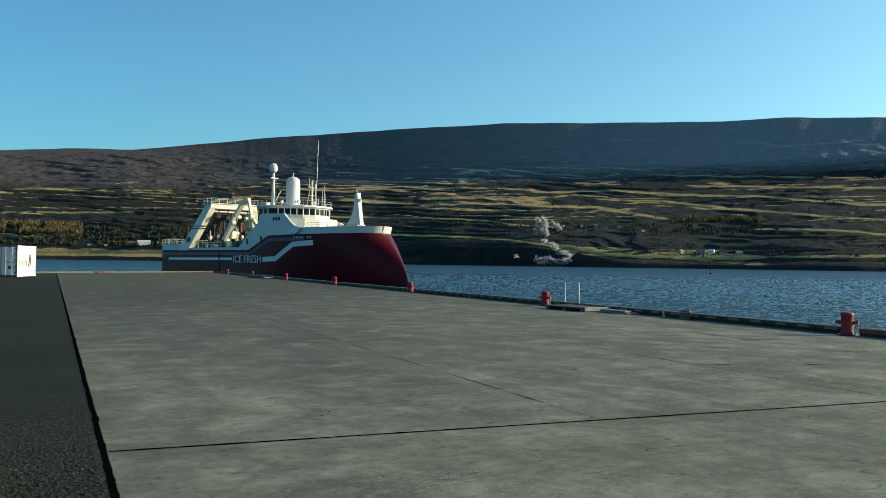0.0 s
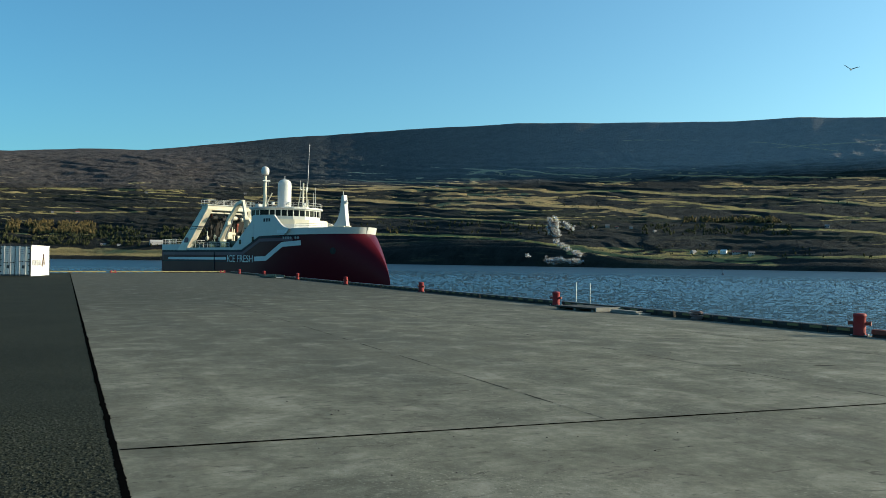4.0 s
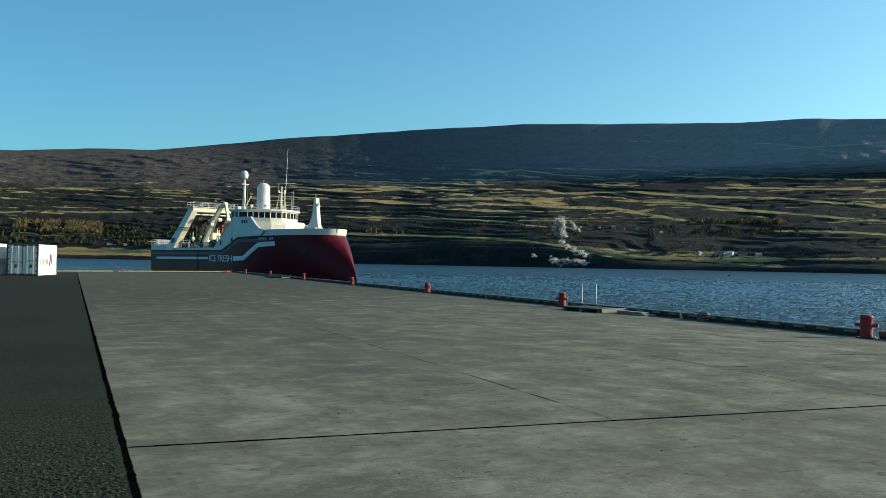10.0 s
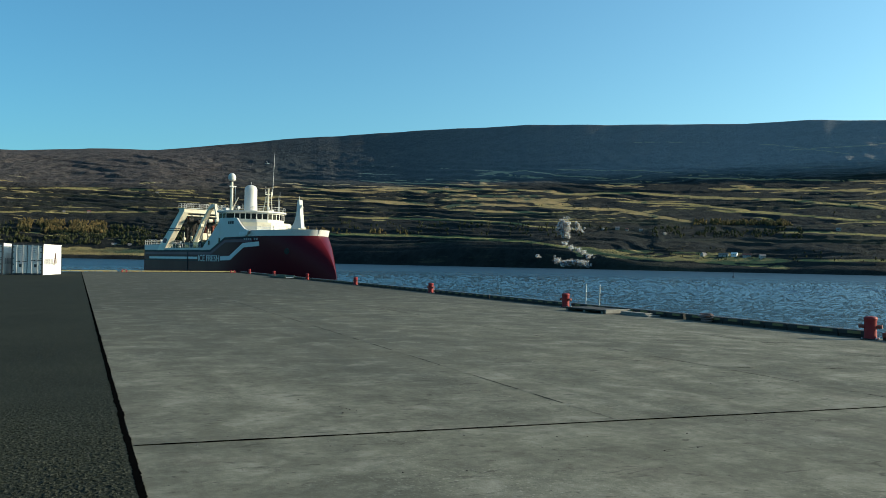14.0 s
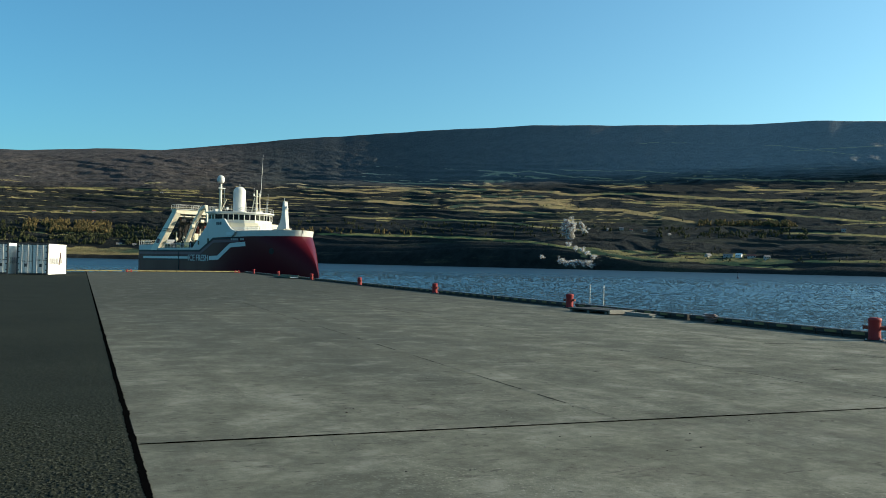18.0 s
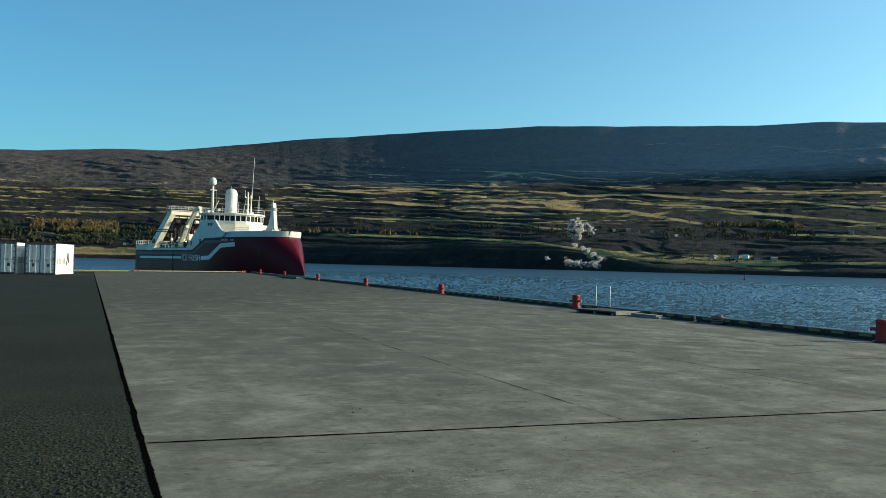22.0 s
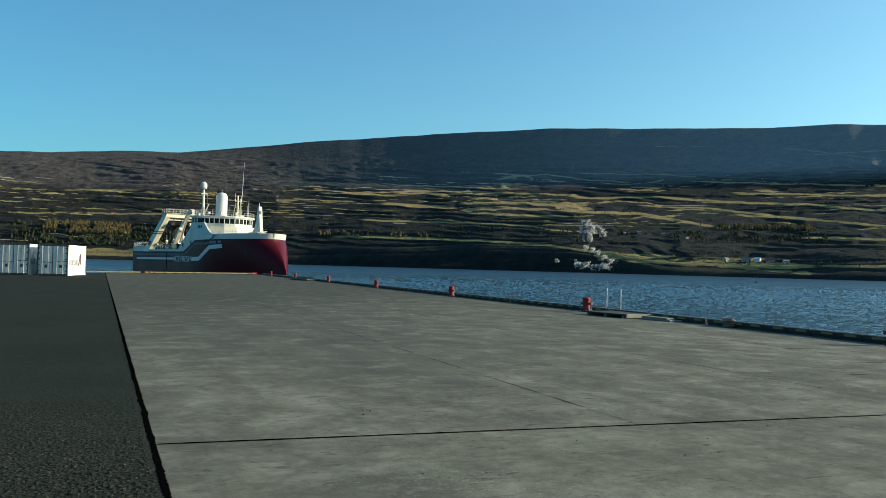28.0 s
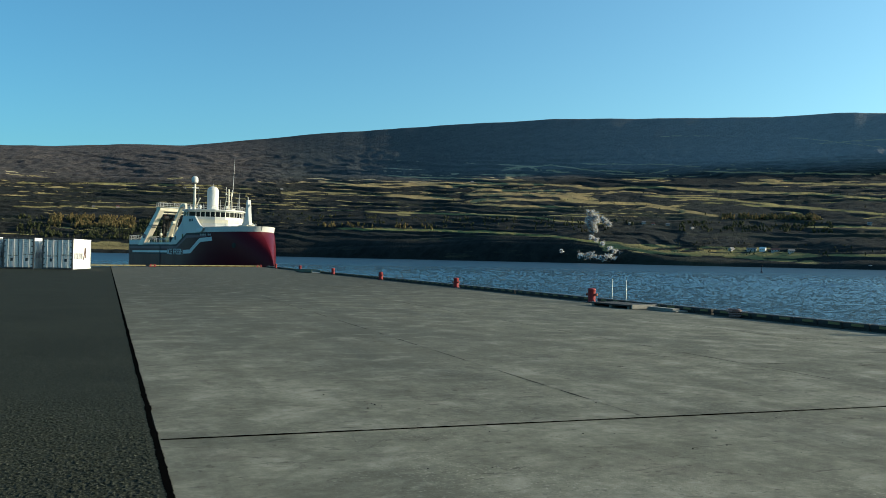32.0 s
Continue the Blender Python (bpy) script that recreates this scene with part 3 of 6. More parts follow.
def hill_at(az, p):
    """Distance from the quay and height over it of the hillside, for azimuths in degrees and shares p of the way from shore to ridge."""
    az, p = np.broadcast_arrays(np.asarray(az, float), np.asarray(p, float))
    r0, r1 = (sum(np.interp(az + d, *line) for d in np.arange(-6, 6.1, 1.5)) / 9 for line in (SHORE_AT, RIDGE_AT))
    r0 = r0 + 50 * (vnoise(az * 0.22, az * 0 + 3.1, 2) - 0.5)
    r = r0 + p * (r1 - r0)
    smooth = sum(np.interp(az + d, *SKYLINE) for d in np.arange(-6, 6.1, 1.5)) / 9
    top = smooth + (np.interp(az, *SKYLINE) - smooth) * step(0.80, 1.0, p) + 0.10 * (vnoise(az * 0.5, az * 0 + 9.5, 3) - 0.5)
    bluff = np.interp(az, *BLUFF) * (0.9 + 0.2 * vnoise(az * 0.25, az * 0 + 1.2, 2))
    mid, ps = top * np.interp(az, *BENCH), 0.74
    low = bluff * step(0.0, 0.028, p) + (mid - bluff) * np.clip((p - 0.03) / (ps - 0.03), 0, 1) ** 0.66
    e = np.where(p < ps, low, mid + (top - mid) * np.clip((p - ps) / (1 - ps), 0, 1) ** 0.92)
    e = np.where(p > 1, top - 4.0 * (p - 1), e)
    per = 3.1
    t = e * per + 2.3 * (vnoise(az * 0.13, e * 0.8 + 5, 4, 0.46) - 0.5) * 2
    fr = t - np.floor(t)
    stairs = np.floor(t) + np.where(fr < 0.80, 0.36 * fr / 0.80, 0.36 + 0.64 * (fr - 0.80) / 0.20)
    gate = step(0.30, 0.56, vnoise(az * 0.30 + 31, e * 2.0, 3)) * step(0.03, 0.07, p) * (1 - step(0.80, 0.93, p)) * (1 - step(ps + 0.02, ps + 0.12, p) * np.interp(az, (4, 12), (0.2, 0.9)))
    e = e + gate * (stairs - t) / per
    e = e + 0.15 * (vnoise(az * 0.55, p * 34, 4, 0.6) - 0.5) * step(0.02, 0.08, p) * (1 - step(0.86, 0.97, p))
    e = e + (0.10 + 0.09 * step(14, 8, az)) * (vnoise(az * 1.9 + 3, p * 75, 3, 0.6) - 0.5) * step(0.02, 0.08, p) * (1 - step(0.80, 0.95, p))
    z = EYE[2] + r * np.tan(np.radians(e))
    shore = step(0.0, 0.012, p)
    z = np.where(p <= 0.0, SEA - 3, SEA - 3 + (z - SEA + 3) * shore)
    return r, z, t


# pale terrace edges, grassy and sunlit in one colour, fitted to the camera's view: azimuths, elevations, half width,
# share of green
EDGES = (
    ((14, 16.6, 21.4, 25, 27.4, 29.7, 31.3, 33), (1.78, 1.83, 1.85, 1.76, 1.65, 1.45, 1.25, 1.2), 0.075, 0.9),
    ((30, 31.3, 35.6, 39.5, 44.3, 50.4, 55), (4.75, 4.74, 4.85, 4.55, 4.4, 3.8, 3.6), 0.070, 0.4),
    ((34, 35.6, 39.5, 43.2, 45), (4.3, 4.24, 4.06, 3.58, 3.4), 0.050, 0.5), ((29, 31.3, 34.3, 36.9, 39), (3.9, 3.83, 3.76, 3.32, 3.0), 0.085, 0.2),
    ((40, 44, 47, 50, 54), (3.75, 3.55, 3.25, 2.95, 2.8), 0.06, 0.6), ((44, 46, 48.5, 51, 55), (2.35, 2.4, 2.3, 2.05, 2.0), 0.06, 0.6), ((45, 47.2, 50.3, 55), (0.66, 0.67, 0.75, 0.8), 0.07, 0.7),
    ((37, 38.2, 44.3, 50.4, 55), (5.8, 5.81, 5.64, 5.39, 5.3), 0.038, 0.0), ((30, 31.2, 35.6, 38.2), (6.35, 6.32, 6.28, 6.12), 0.022, 0.0), ((40, 43, 47, 50.4, 55), (5.1, 5.02, 4.92, 4.81, 4.7), 0.055, 0.3),
    ((34.8, 37, 40.2), (8.07, 8.05, 7.97), 0.018, 0.0), ((42.5, 43.8, 46, 48.9), (7.85, 7.74, 7.4, 6.99), 0.018, 0.0), ((44, 47, 51), (7.4, 7.5, 7.65), 0.022, 0.0),
    ((13, 13.5, 17.8, 22.5, 26), (4.6, 4.64, 4.82, 5.02, 5.0), 0.040, 0.1), ((25, 26, 28.2, 31.3, 34), (6.0, 6.12, 6.23, 5.89, 5.8), 0.035, 0.0),
    ((-6, -3.8, 2.4, 6.2, 9), (3.95, 4.0, 4.26, 4.32, 4.2), 0.060, 0.6), ((-6, -3.8, -2.2, 1, 5), (2.55, 2.57, 2.7, 2.72, 3.0), 0.06, 0.5), ((2, 5, 9, 13), (3.15, 3.2, 3.3, 3.2), 0.045, 0.4),
    ((18, 22.2, 25.9, 29.7, 31), (4.80, 4.83, 5.0, 4.89, 4.8), 0.055, 0.1), ((23, 26.7, 29.7), (4.59, 4.56, 4.6), 0.06, 0.0), ((17, 18.5, 20, 22.4), (4.1, 4.04, 3.96, 3.94), 0.085, 0.1),
    ((22.5, 23.7, 26.7, 29.7, 31), (4.2, 4.26, 4.34, 4.15, 4.1), 0.09, 0.0), ((22.5, 23.7, 26.3, 28.6), (3.8, 3.89, 4.0, 3.92), 0.075, 0.0), ((23, 26, 28.6, 30), (3.62, 3.55, 3.51, 3.45), 0.06, 0.2),
    ((16, 18.5, 20.7, 23.7, 26.4, 29.7, 32), (2.95, 2.96, 2.93, 2.95, 2.88, 2.52, 2.45), 0.05, 0.5), ((17, 18.5, 21.4, 23.7, 26.7), (5.4, 5.34, 5.3, 5.27, 5.23), 0.035, 0.1),
    ((24.8, 25.2, 26.7, 27.4, 29.7), (5.85, 5.92, 6.12, 5.95, 5.74), 0.04, 0.0), ((12.5, 13.3, 16.2, 18.5), (4.9, 4.86, 4.69, 4.6), 0.05, 0.1))
SUNLIT_GRASS = ((0.5, 1.5, 2.7, 3.1, 4.9, 5.3, 6.1, 6.5, 8), (0.1, 0.1, 0.15, 0.60, 0.62, 0.46, 0.44, 0.0, 0.0))
SUNLIT_GRASS_WEST = ((0.5, 2.0, 3.0, 4.2, 4.6, 5.0, 7), (0.2, 0.28, 0.50, 0.62, 0.45, 0.0, 0.0))


def bands(az, t, dens, seed, most):
    """Pale colour that puts in the grassy and sunlit treads of terraces numbered by t: each tread greens, widens and
    dies out on its own.
    """
    k = np.floor(t)
    fr = t - k
    run = vnoise(az * 0.26 + 13.7 * k + seed, k * 3.17 + seed, 4, 0.55)
    mid = 0.55 + 0.35 * (vnoise(az * 0.33 + 5.1 * k, k * 1.7 + 40 + seed, 3) - 0.5)
    w = np.clip((run - (0.72 - 0.34 * dens)) * 2.2, 0, most)
    return (1 - step(w * 0.55, w + 0.02, np.abs(fr - mid))) * step(0.05, 0.11, w)


def sunlit_turf(az, e, t):
    """How grassy and sunlit the hillside is painted, and how green, from azimuth, elevation and the terrace coordinate.
    """
    west = step(13, 7, az)
    dens = np.interp(e, *SUNLIT_GRASS) * (1 - west) + np.interp(e, *SUNLIT_GRASS_WEST) * west
    dens = dens * (1 - step(4.9, 5.2, e) * step(18, 13.5, az))
    sunlit_grass = bands(az, t, dens * 0.9, 0, 0.17)
    fine = bands(az, e * 6.1 + 2.2 * (vnoise(az * 0.15 + 70, e * 0.9, 3) - 0.5) + 0.05 * az, dens * 1.02, 57, 0.22)
    tuft = 0.30 + 0.70 * step(0.36, 0.54, vnoise(az * 1.5 + 5, e * 15, 3))
    sunlit_grass = np.maximum(0.95 * sunlit_grass, 0.75 * fine) * tuft * step(0.03, 0.15, dens)
    green = np.clip(0.15 + 0.9 * (vnoise(az * 0.2 + 8, e * 0.8 + 3, 2) - 0.35) + 0.3 * step(30, 40, az) + 0.12 * west, 0, 1) * (1 - 0.8 * step(3.6, 4.8, e) * (1 - west))
    wild = vnoise(az * 1.1 + 70, e * 0.6, 4, 0.6)
    bank = np.where(az < 31.3, np.interp(az, (9, 14, *EDGES[0][0][1:]), (0.0, 1.7, *EDGES[0][1][1:])) - 0.05, np.interp(az, (31.3, 31.7, 37, 42, 44.6, 46, 55), (1.15, 0.66, 0.47, 0.24, 0.05, 0.5, 0.6)))
    roof = np.interp(az, (31, 31.7, 37, 42, 44.4), (1.26, 1.28, 1.13, 1.06, 0.73))
    sunlit_grass = sunlit_grass * step(bank, bank + 0.12, e)
    dark = step(31.5, 33, az) * (1 - step(48, 51, az)) * step(roof, roof + 0.06, e) * (1 - step(2.5, 2.8, e))
    dark = np.maximum(dark, step(36.3, 37.5, az) * step(43.2, 42, az) * step(3.0, 3.15, e) * (1 - step(-0.35, -0.25, e - np.interp(az, *EDGES[2][:2]))))
    sunlit_grass = sunlit_grass * (1 - 0.9 * dark)
    for a, b, w, g in EDGES:
        d = np.abs(e - np.interp(az, a, b) - 0.14 * (vnoise(az[:, :1] * 0.9 + w * 900, w * 77, 3) - 0.5))
        m = (1 - step(w * 0.4, w * 1.6, d)) * step(a[0] - 0.5, a[0] + 1, az) * (1 - step(a[-1] - 1, a[-1] + 0.5, az)) * (np.where(az < 13, 0.3, 0.72) + 0.28 * step(0.34, 0.46, wild))
        green = np.where(m > 0.3, g, green)
        sunlit_grass = np.maximum(sunlit_grass, m)
    mead = step(31, 32, az) * step(bank, bank + 0.05, e) * (1 - step(roof - 0.05, roof + 0.03, e)) * (1 - step(44, 45.5, az))
    furrow = step(0.40, 0.50, vnoise(az * 0.7 + 11, e * 9 - az * 0.5, 3))
    sunlit_grass, green = np.maximum(sunlit_grass, mead * (0.12 + 0.78 * furrow)), np.where(mead > 0.5, 0.25 + 0.5 * wild, green)
    shore = step(9.5, 6.5, az) * step(0.10, 0.18, e + 0.1 * (wild - 0.5)) * (1 - step(0.50, 0.68, e + 0.3 * (wild - 0.5)))
    sunlit_grass, green = np.maximum(sunlit_grass, shore * (0.55 + 0.45 * furrow)), np.where(shore > 0.5, 0.3, green)
    return sunlit_grass, green


def hillside():
    az = np.arange(-30, 75.01, 0.125)
    p = np.concatenate([[-0.01, 0.0], np.linspace(0.002, 0.08, 34), np.linspace(0.082, 0.8, 330), np.linspace(0.805, 1.0, 60), [1.03, 1.07, 1.12]])
    A, P = np.meshgrid(az, p, indexing="ij")
    r, z, t = hill_at(A, P)
    sunlit_grass, green = sunlit_turf(A, np.degrees(np.arctan2(z - EYE[2], r)), t)
    v = np.stack([r * np.sin(np.radians(A)), r * np.cos(np.radians(A)), z], -1).reshape(-1, 3)
    n, m = len(az), len(p)
    i = (np.arange(n - 1)[:, None] * m + np.arange(m - 1)[None]).ravel()
    q = np.stack([i, i + m, i + m + 1, i + 1], -1)[:, ::-1]
    me = array_mesh("hillside", v, q, HILL)
    uv = np.stack([A * 38.0, r - r[:, :1]], -1).reshape(-1, 2)[q.ravel()]
    me.uv_layers.new(name="along_and_uphill").data.foreach_set("uv", uv.astype(np.float32).ravel())
    for name, layer in (("sunlit_grass", sunlit_grass), ("green", green)):
        me.attributes.new(name, "FLOAT", "POINT").data.foreach_set("value", layer.astype(np.float32).ravel())
    ob = new("hillside", me)
    return tagged(ob, "terraced autumn hillside of fields and dark heath", "hillside", kind="structure")


def on_hill(az, el):
    """The nearest place on the hillside that shows at that azimuth and elevation from the quay."""
    p = np.linspace(0.004, 1.0, 1500)
    r, z, _ = hill_at(np.full_like(p, az), p)
    e = np.degrees(np.arctan2(z - EYE[2], r))
    k = int(np.argmax(e >= el)) if (e >= el).any() else len(p) - 1
    return Vector((r[k] * math.sin(radians(az)), r[k] * math.cos(radians(az)), z[k]))


hillside()


def water():
    """The fjord: a flat sheet all round, and over it the wind-blown chop within a few hundred metres of the quay."""
    rings = np.concatenate([np.linspace(0, 400, 11), np.linspace(500, 4900, 30)])
    R, A = np.meshgrid(rings, np.radians(np.arange(0, 361, 4)), indexing="ij")
    v0 = np.stack([R * np.sin(A), R * np.cos(A), np.full_like(R, SEA - 0.9)], -1).reshape(-1, 3)
    n = R.shape[1]
    i = (np.arange(1, len(rings) - 1)[:, None] * n + np.arange(n - 1)[None]).ravel()
    q0 = np.stack([i, i + n, i + n + 1, i + 1], -1)
    az = np.radians(np.arange(-9, 57.01, 0.07))
    reach = np.concatenate([18.0 * np.exp(np.linspace(0, np.log(620 / 18.0), 520)), np.linspace(640, 3300, 50)])
    R, A = np.meshgrid(reach, az, indexing="ij")
    x, y = R * np.sin(A), R * np.cos(A)
    rnd = np.random.RandomState(5)
    z, far = np.zeros_like(x), np.clip((1500 - R) / 1000, 0, 1)
    for k in range(34):
        wl = 0.24 * 1.045 ** k
        a = radians(200) + rnd.normal(0, 0.50)
        amp = 0.0062 * wl
        ph = 2 * np.pi / wl * (x * np.sin(a) + y * np.cos(a)) + rnd.uniform(0, 6.28)
        if k % 6 == 0:
            bend = 1.5 * (vnoise(x / 23 + k, y / 23, 2) - 0.5)
        ph = ph + bend
        s = np.sin(ph)
        z += amp * (1 - np.abs(s) ** 1.3 * 1.2 + 0.4 * s)
    z = (z - z.mean()) * far * (0.75 + 0.5 * vnoise(x / 40 + 9, y / 22, 3))
    # wave groups laid out in azimuth and 1/distance to fit the camera's view, stronger rightward to brighten it
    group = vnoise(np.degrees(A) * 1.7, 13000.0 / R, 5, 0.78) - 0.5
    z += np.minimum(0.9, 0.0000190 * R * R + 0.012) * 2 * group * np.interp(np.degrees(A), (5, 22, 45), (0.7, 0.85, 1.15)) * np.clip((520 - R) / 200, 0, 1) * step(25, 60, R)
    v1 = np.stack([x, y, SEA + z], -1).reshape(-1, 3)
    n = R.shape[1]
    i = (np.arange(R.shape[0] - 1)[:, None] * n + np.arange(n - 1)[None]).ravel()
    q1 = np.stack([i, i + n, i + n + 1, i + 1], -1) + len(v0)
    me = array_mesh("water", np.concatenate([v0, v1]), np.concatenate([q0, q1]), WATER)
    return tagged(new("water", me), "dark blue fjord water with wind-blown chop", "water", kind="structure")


water()


# ---- the quay ----


def end_y(x):
    """The line of the quay's far end, which runs askew."""
    return 98.0 + 0.62 * x


CROSS = 7.77


def edge_x(y):
    """The line of the kerb along the quay's long side."""
    return 17.45 + 0.012 * (y - 15)


def quay():
    wall = MB()
    x0, x1 = edge_x(-40) + 0.42, edge_x(109.5) + 0.42
    out = [(-70, -40), (x0, -40), (x1, end_y(x1) + 0.5), (-70, end_y(-70) + 0.5)]
    wall.prism(out, SEA - 4, -0.30)
    tagged(new("quay_wall", wall.mesh("quay_wall", CONCRETE)), "grey concrete quay wall standing in the fjord", "quay wall", kind="structure")
    apron = MB().prism([(-70, -40), (0.39, -40), (0.39, end_y(0.39) - 0.1), (-70, end_y(-70) - 0.1)], -0.3, -0.004)
    tagged(new("road", apron.mesh("road", ASPHALT)), "coarse dark grey asphalt apron", "asphalt", kind="structure")
    gx, gy = np.arange(-1.7, 0.402, 0.0075), np.concatenate([np.arange(4.6, 9.0, 0.009), np.arange(9.0, 12.0, 0.018)])
    X, Y = np.meshgrid(gx, gy, indexing="ij")
    chips = np.clip(vnoise(X * 48, Y * 48, 2, 0.6) * 1.9 - 0.55, 0, 1) ** 1.4
    wear = vnoise(X * 2.1, Y * 0.9, 3)
    Z = 0.0005 + (0.006 + 0.012 * wear) * chips * np.clip((11.5 - Y) / 4.5, 0, 1) * np.clip((0.385 - X) / 0.05, 0, 1) * np.clip((X + 1.7) / 0.3, 0, 1)
    m = X.shape[1]
    i = (np.arange(X.shape[0] - 1)[:, None] * m + np.arange(m - 1)[None]).ravel()
    relief = array_mesh("chippings", np.stack([X, Y, Z], -1).reshape(-1, 3), np.stack([i, i + m, i + m + 1, i + 1], -1), ASPHALT, False)
    tagged(new("asphalt_chippings", relief), "loose stone chippings bedded in the worn asphalt", "asphalt", kind="stuff")
    bed = MB().prism([(0.39, -40), (x0 - 0.02, -40), (x1 - 0.02, end_y(x1) + 0.4), (0.39, end_y(0.39) + 0.4)], -0.3, -0.03)
    pave = tagged(new("pavement", bed.mesh("pavement", JOINT_TAR)), "worn grey concrete quay deck in long slabs", "concrete deck", kind="structure")
    for a, b in ((-40.0, CROSS - 0.013), (CROSS + 0.013, 98.38)):
        skew = lambda x: -0.043 * (x - 0.4)
        lanes = [0.44, 5.22, 9.55, 14.0] if a > 0 else [0.44]
        for i, xa in enumerate(lanes):
            last = i == len(lanes) - 1
            lean = 0.014 * (b - CROSS) if b > 20 else 0.0
            tilt = lean if i > 0 else 0.0
            xb0 = lanes[i + 1] - 0.002 if not last else edge_x(a) + 0.40
            xb1 = lanes[i + 1] - 0.002 + lean if not last else edge_x(109.5 if b > 20 else b) + 0.40
            ya = [a + (skew(x) if a > 0 else 0) for x in (xa, xb0)]
            yb = [b + (skew(x) if b < 20 else 0.62 * x) for x in (xb1, xa + tilt)]
            o = [(xa, ya[0]), (xb0, ya[1]), (xb1, yb[0]), (xa + tilt, yb[1])]
            c = 0.003
            ins = [(xa + c, ya[0] + c), (xb0 - c, ya[1] + c), (xb1 - c, yb[0] - c), (xa + tilt + c, yb[1] - c)]
            vs = [(x, y, -0.2) for x, y in o] + [(x, y, -c) for x, y in o] + [(x, y, 0.0) for x, y in ins]
            fs = [(8, 9, 10, 11)] + [(k * 4 + j, k * 4 + (j + 1) % 4, k * 4 + 4 + (j + 1) % 4, k * 4 + 4 + j) for k in (0, 1) for j in range(4)]
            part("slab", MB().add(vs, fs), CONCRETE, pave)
    # the tarred seam between asphalt and concrete, with ragged edges
    rnd = random.Random(4)
    joint = MB()
    lo, hi, x = [], [], 0.46
    while x < edge_x(7) + 0.1:
        w = 0.014 + 0.014 * abs(noise.noise((x * 3.1, 5, 0))) + 0.014 * rnd.random()
        y = CROSS - 0.043 * (x - 0.4) + 0.006 * noise.noise((x * 2.0, 0, 8))
        lo.append((x, y - w, 0.003))
        hi.append((x, y + w, 0.003))
        x += 0.04
    n = len(lo)
    joint.add(lo + hi, [(i, i + 1, n + i + 1, n + i) for i in range(n - 1)])
    part("cross_joint", joint, JOINT_TAR, pave, "narrow black tarred joint")
    for x0, y0, y1 in ((5.218, 8.0, 34.0), (9.548, 7.8, 30.0), (13.998, 8.0, 40.0)):
        y, run = y0, []
        while y < y1:
            keep = noise.noise((y * 0.8, x0, 2)) > -0.12
            w = 0.006 + 0.022 * abs(noise.noise((y * 4.0, x0, 0))) + 0.006 * rnd.random()
            if keep:
                run.append((x0 + 0.014 * (y - CROSS) + 0.012 * noise.noise((x0, y * 1.7, 4)), y, w))
            if run and (not keep or y + 0.05 >= y1):
                n = len(run)
                if n > 3:
                    vs = [(x - w, yy, 0.0022) for x, yy, w in run] + [(x + w, yy, 0.0022) for x, yy, w in run]
                    part("crack", MB().add(vs, [(i, n + i, n + i + 1, i + 1) for i in range(n - 1)]), STAIN, pave, "ragged dark crack along a joint")
                run = []
            y += 0.05
    seam, y, left, right = MB(), -6.0, [], []
    while y < end_y(0.4) - 0.2:
        w = 0.016 + 0.020 * abs(noise.noise((y * 2.3, 0, 0))) + 0.014 * rnd.random() + 0.012 * max(0.0, noise.noise((y * 9.0, 4, 0)))
        m = 0.415 + 0.016 * noise.noise((0, y * 1.1, 3))
        left.append((m - w, y, 0.0022 if y < 12 else -0.0015))
        right.append((m + w * 0.8 + 0.008 * rnd.random(), y, 0.006))
        y += 0.022 if y < 12 else 0.12 if y < 30 else 0.6
    n = len(left)
    seam.add(left + right, [(i, n + i, n + i + 1, i + 1) for i in range(n - 1)])
    part("seam", seam, JOINT_TAR, pave, "ragged black tar seam")


quay()


def stains():
    """Old tar spills on the concrete: thin ragged patches."""
    rnd = random.Random(17)
    for x, y, a, b, turn in ((11.54, 10.63, 0.24, 0.07, -8), (10.1, 11.11, 0.22, 0.06, -10), (13.67, 12.08, 0.55, 0.05, -18), (14.3, 14.7, 0.6, 0.07, -14), (8.9, 12.4, 0.12, 0.03, -12), (7.3, 11.3, 0.10, 0.03, 10), (12.4, 15.6, 0.3, 0.05, -20)):
        c, s, n = math.cos(radians(turn)), math.sin(radians(turn)), 40
        ring = []
        for i in range(n):
            w = 2 * math.pi * i / n
            k = 0.75 + 0.5 * noise.noise((x + 2.3 * math.cos(w), y + 2.3 * math.sin(w), 0)) + rnd.uniform(-0.14, 0.14)
            u, v = a * k * math.cos(w), b * k * math.sin(w)
            ring.append((u * c - v * s, u * s + v * c, 0.0))
        t = thing("tar_stain", "thin dark tar stain on the worn concrete", "stain", pose(x, y, 0.0022), "tar stains on the deck", "structure", MB().add(ring, [tuple(range(n))]), STAIN)


stains()


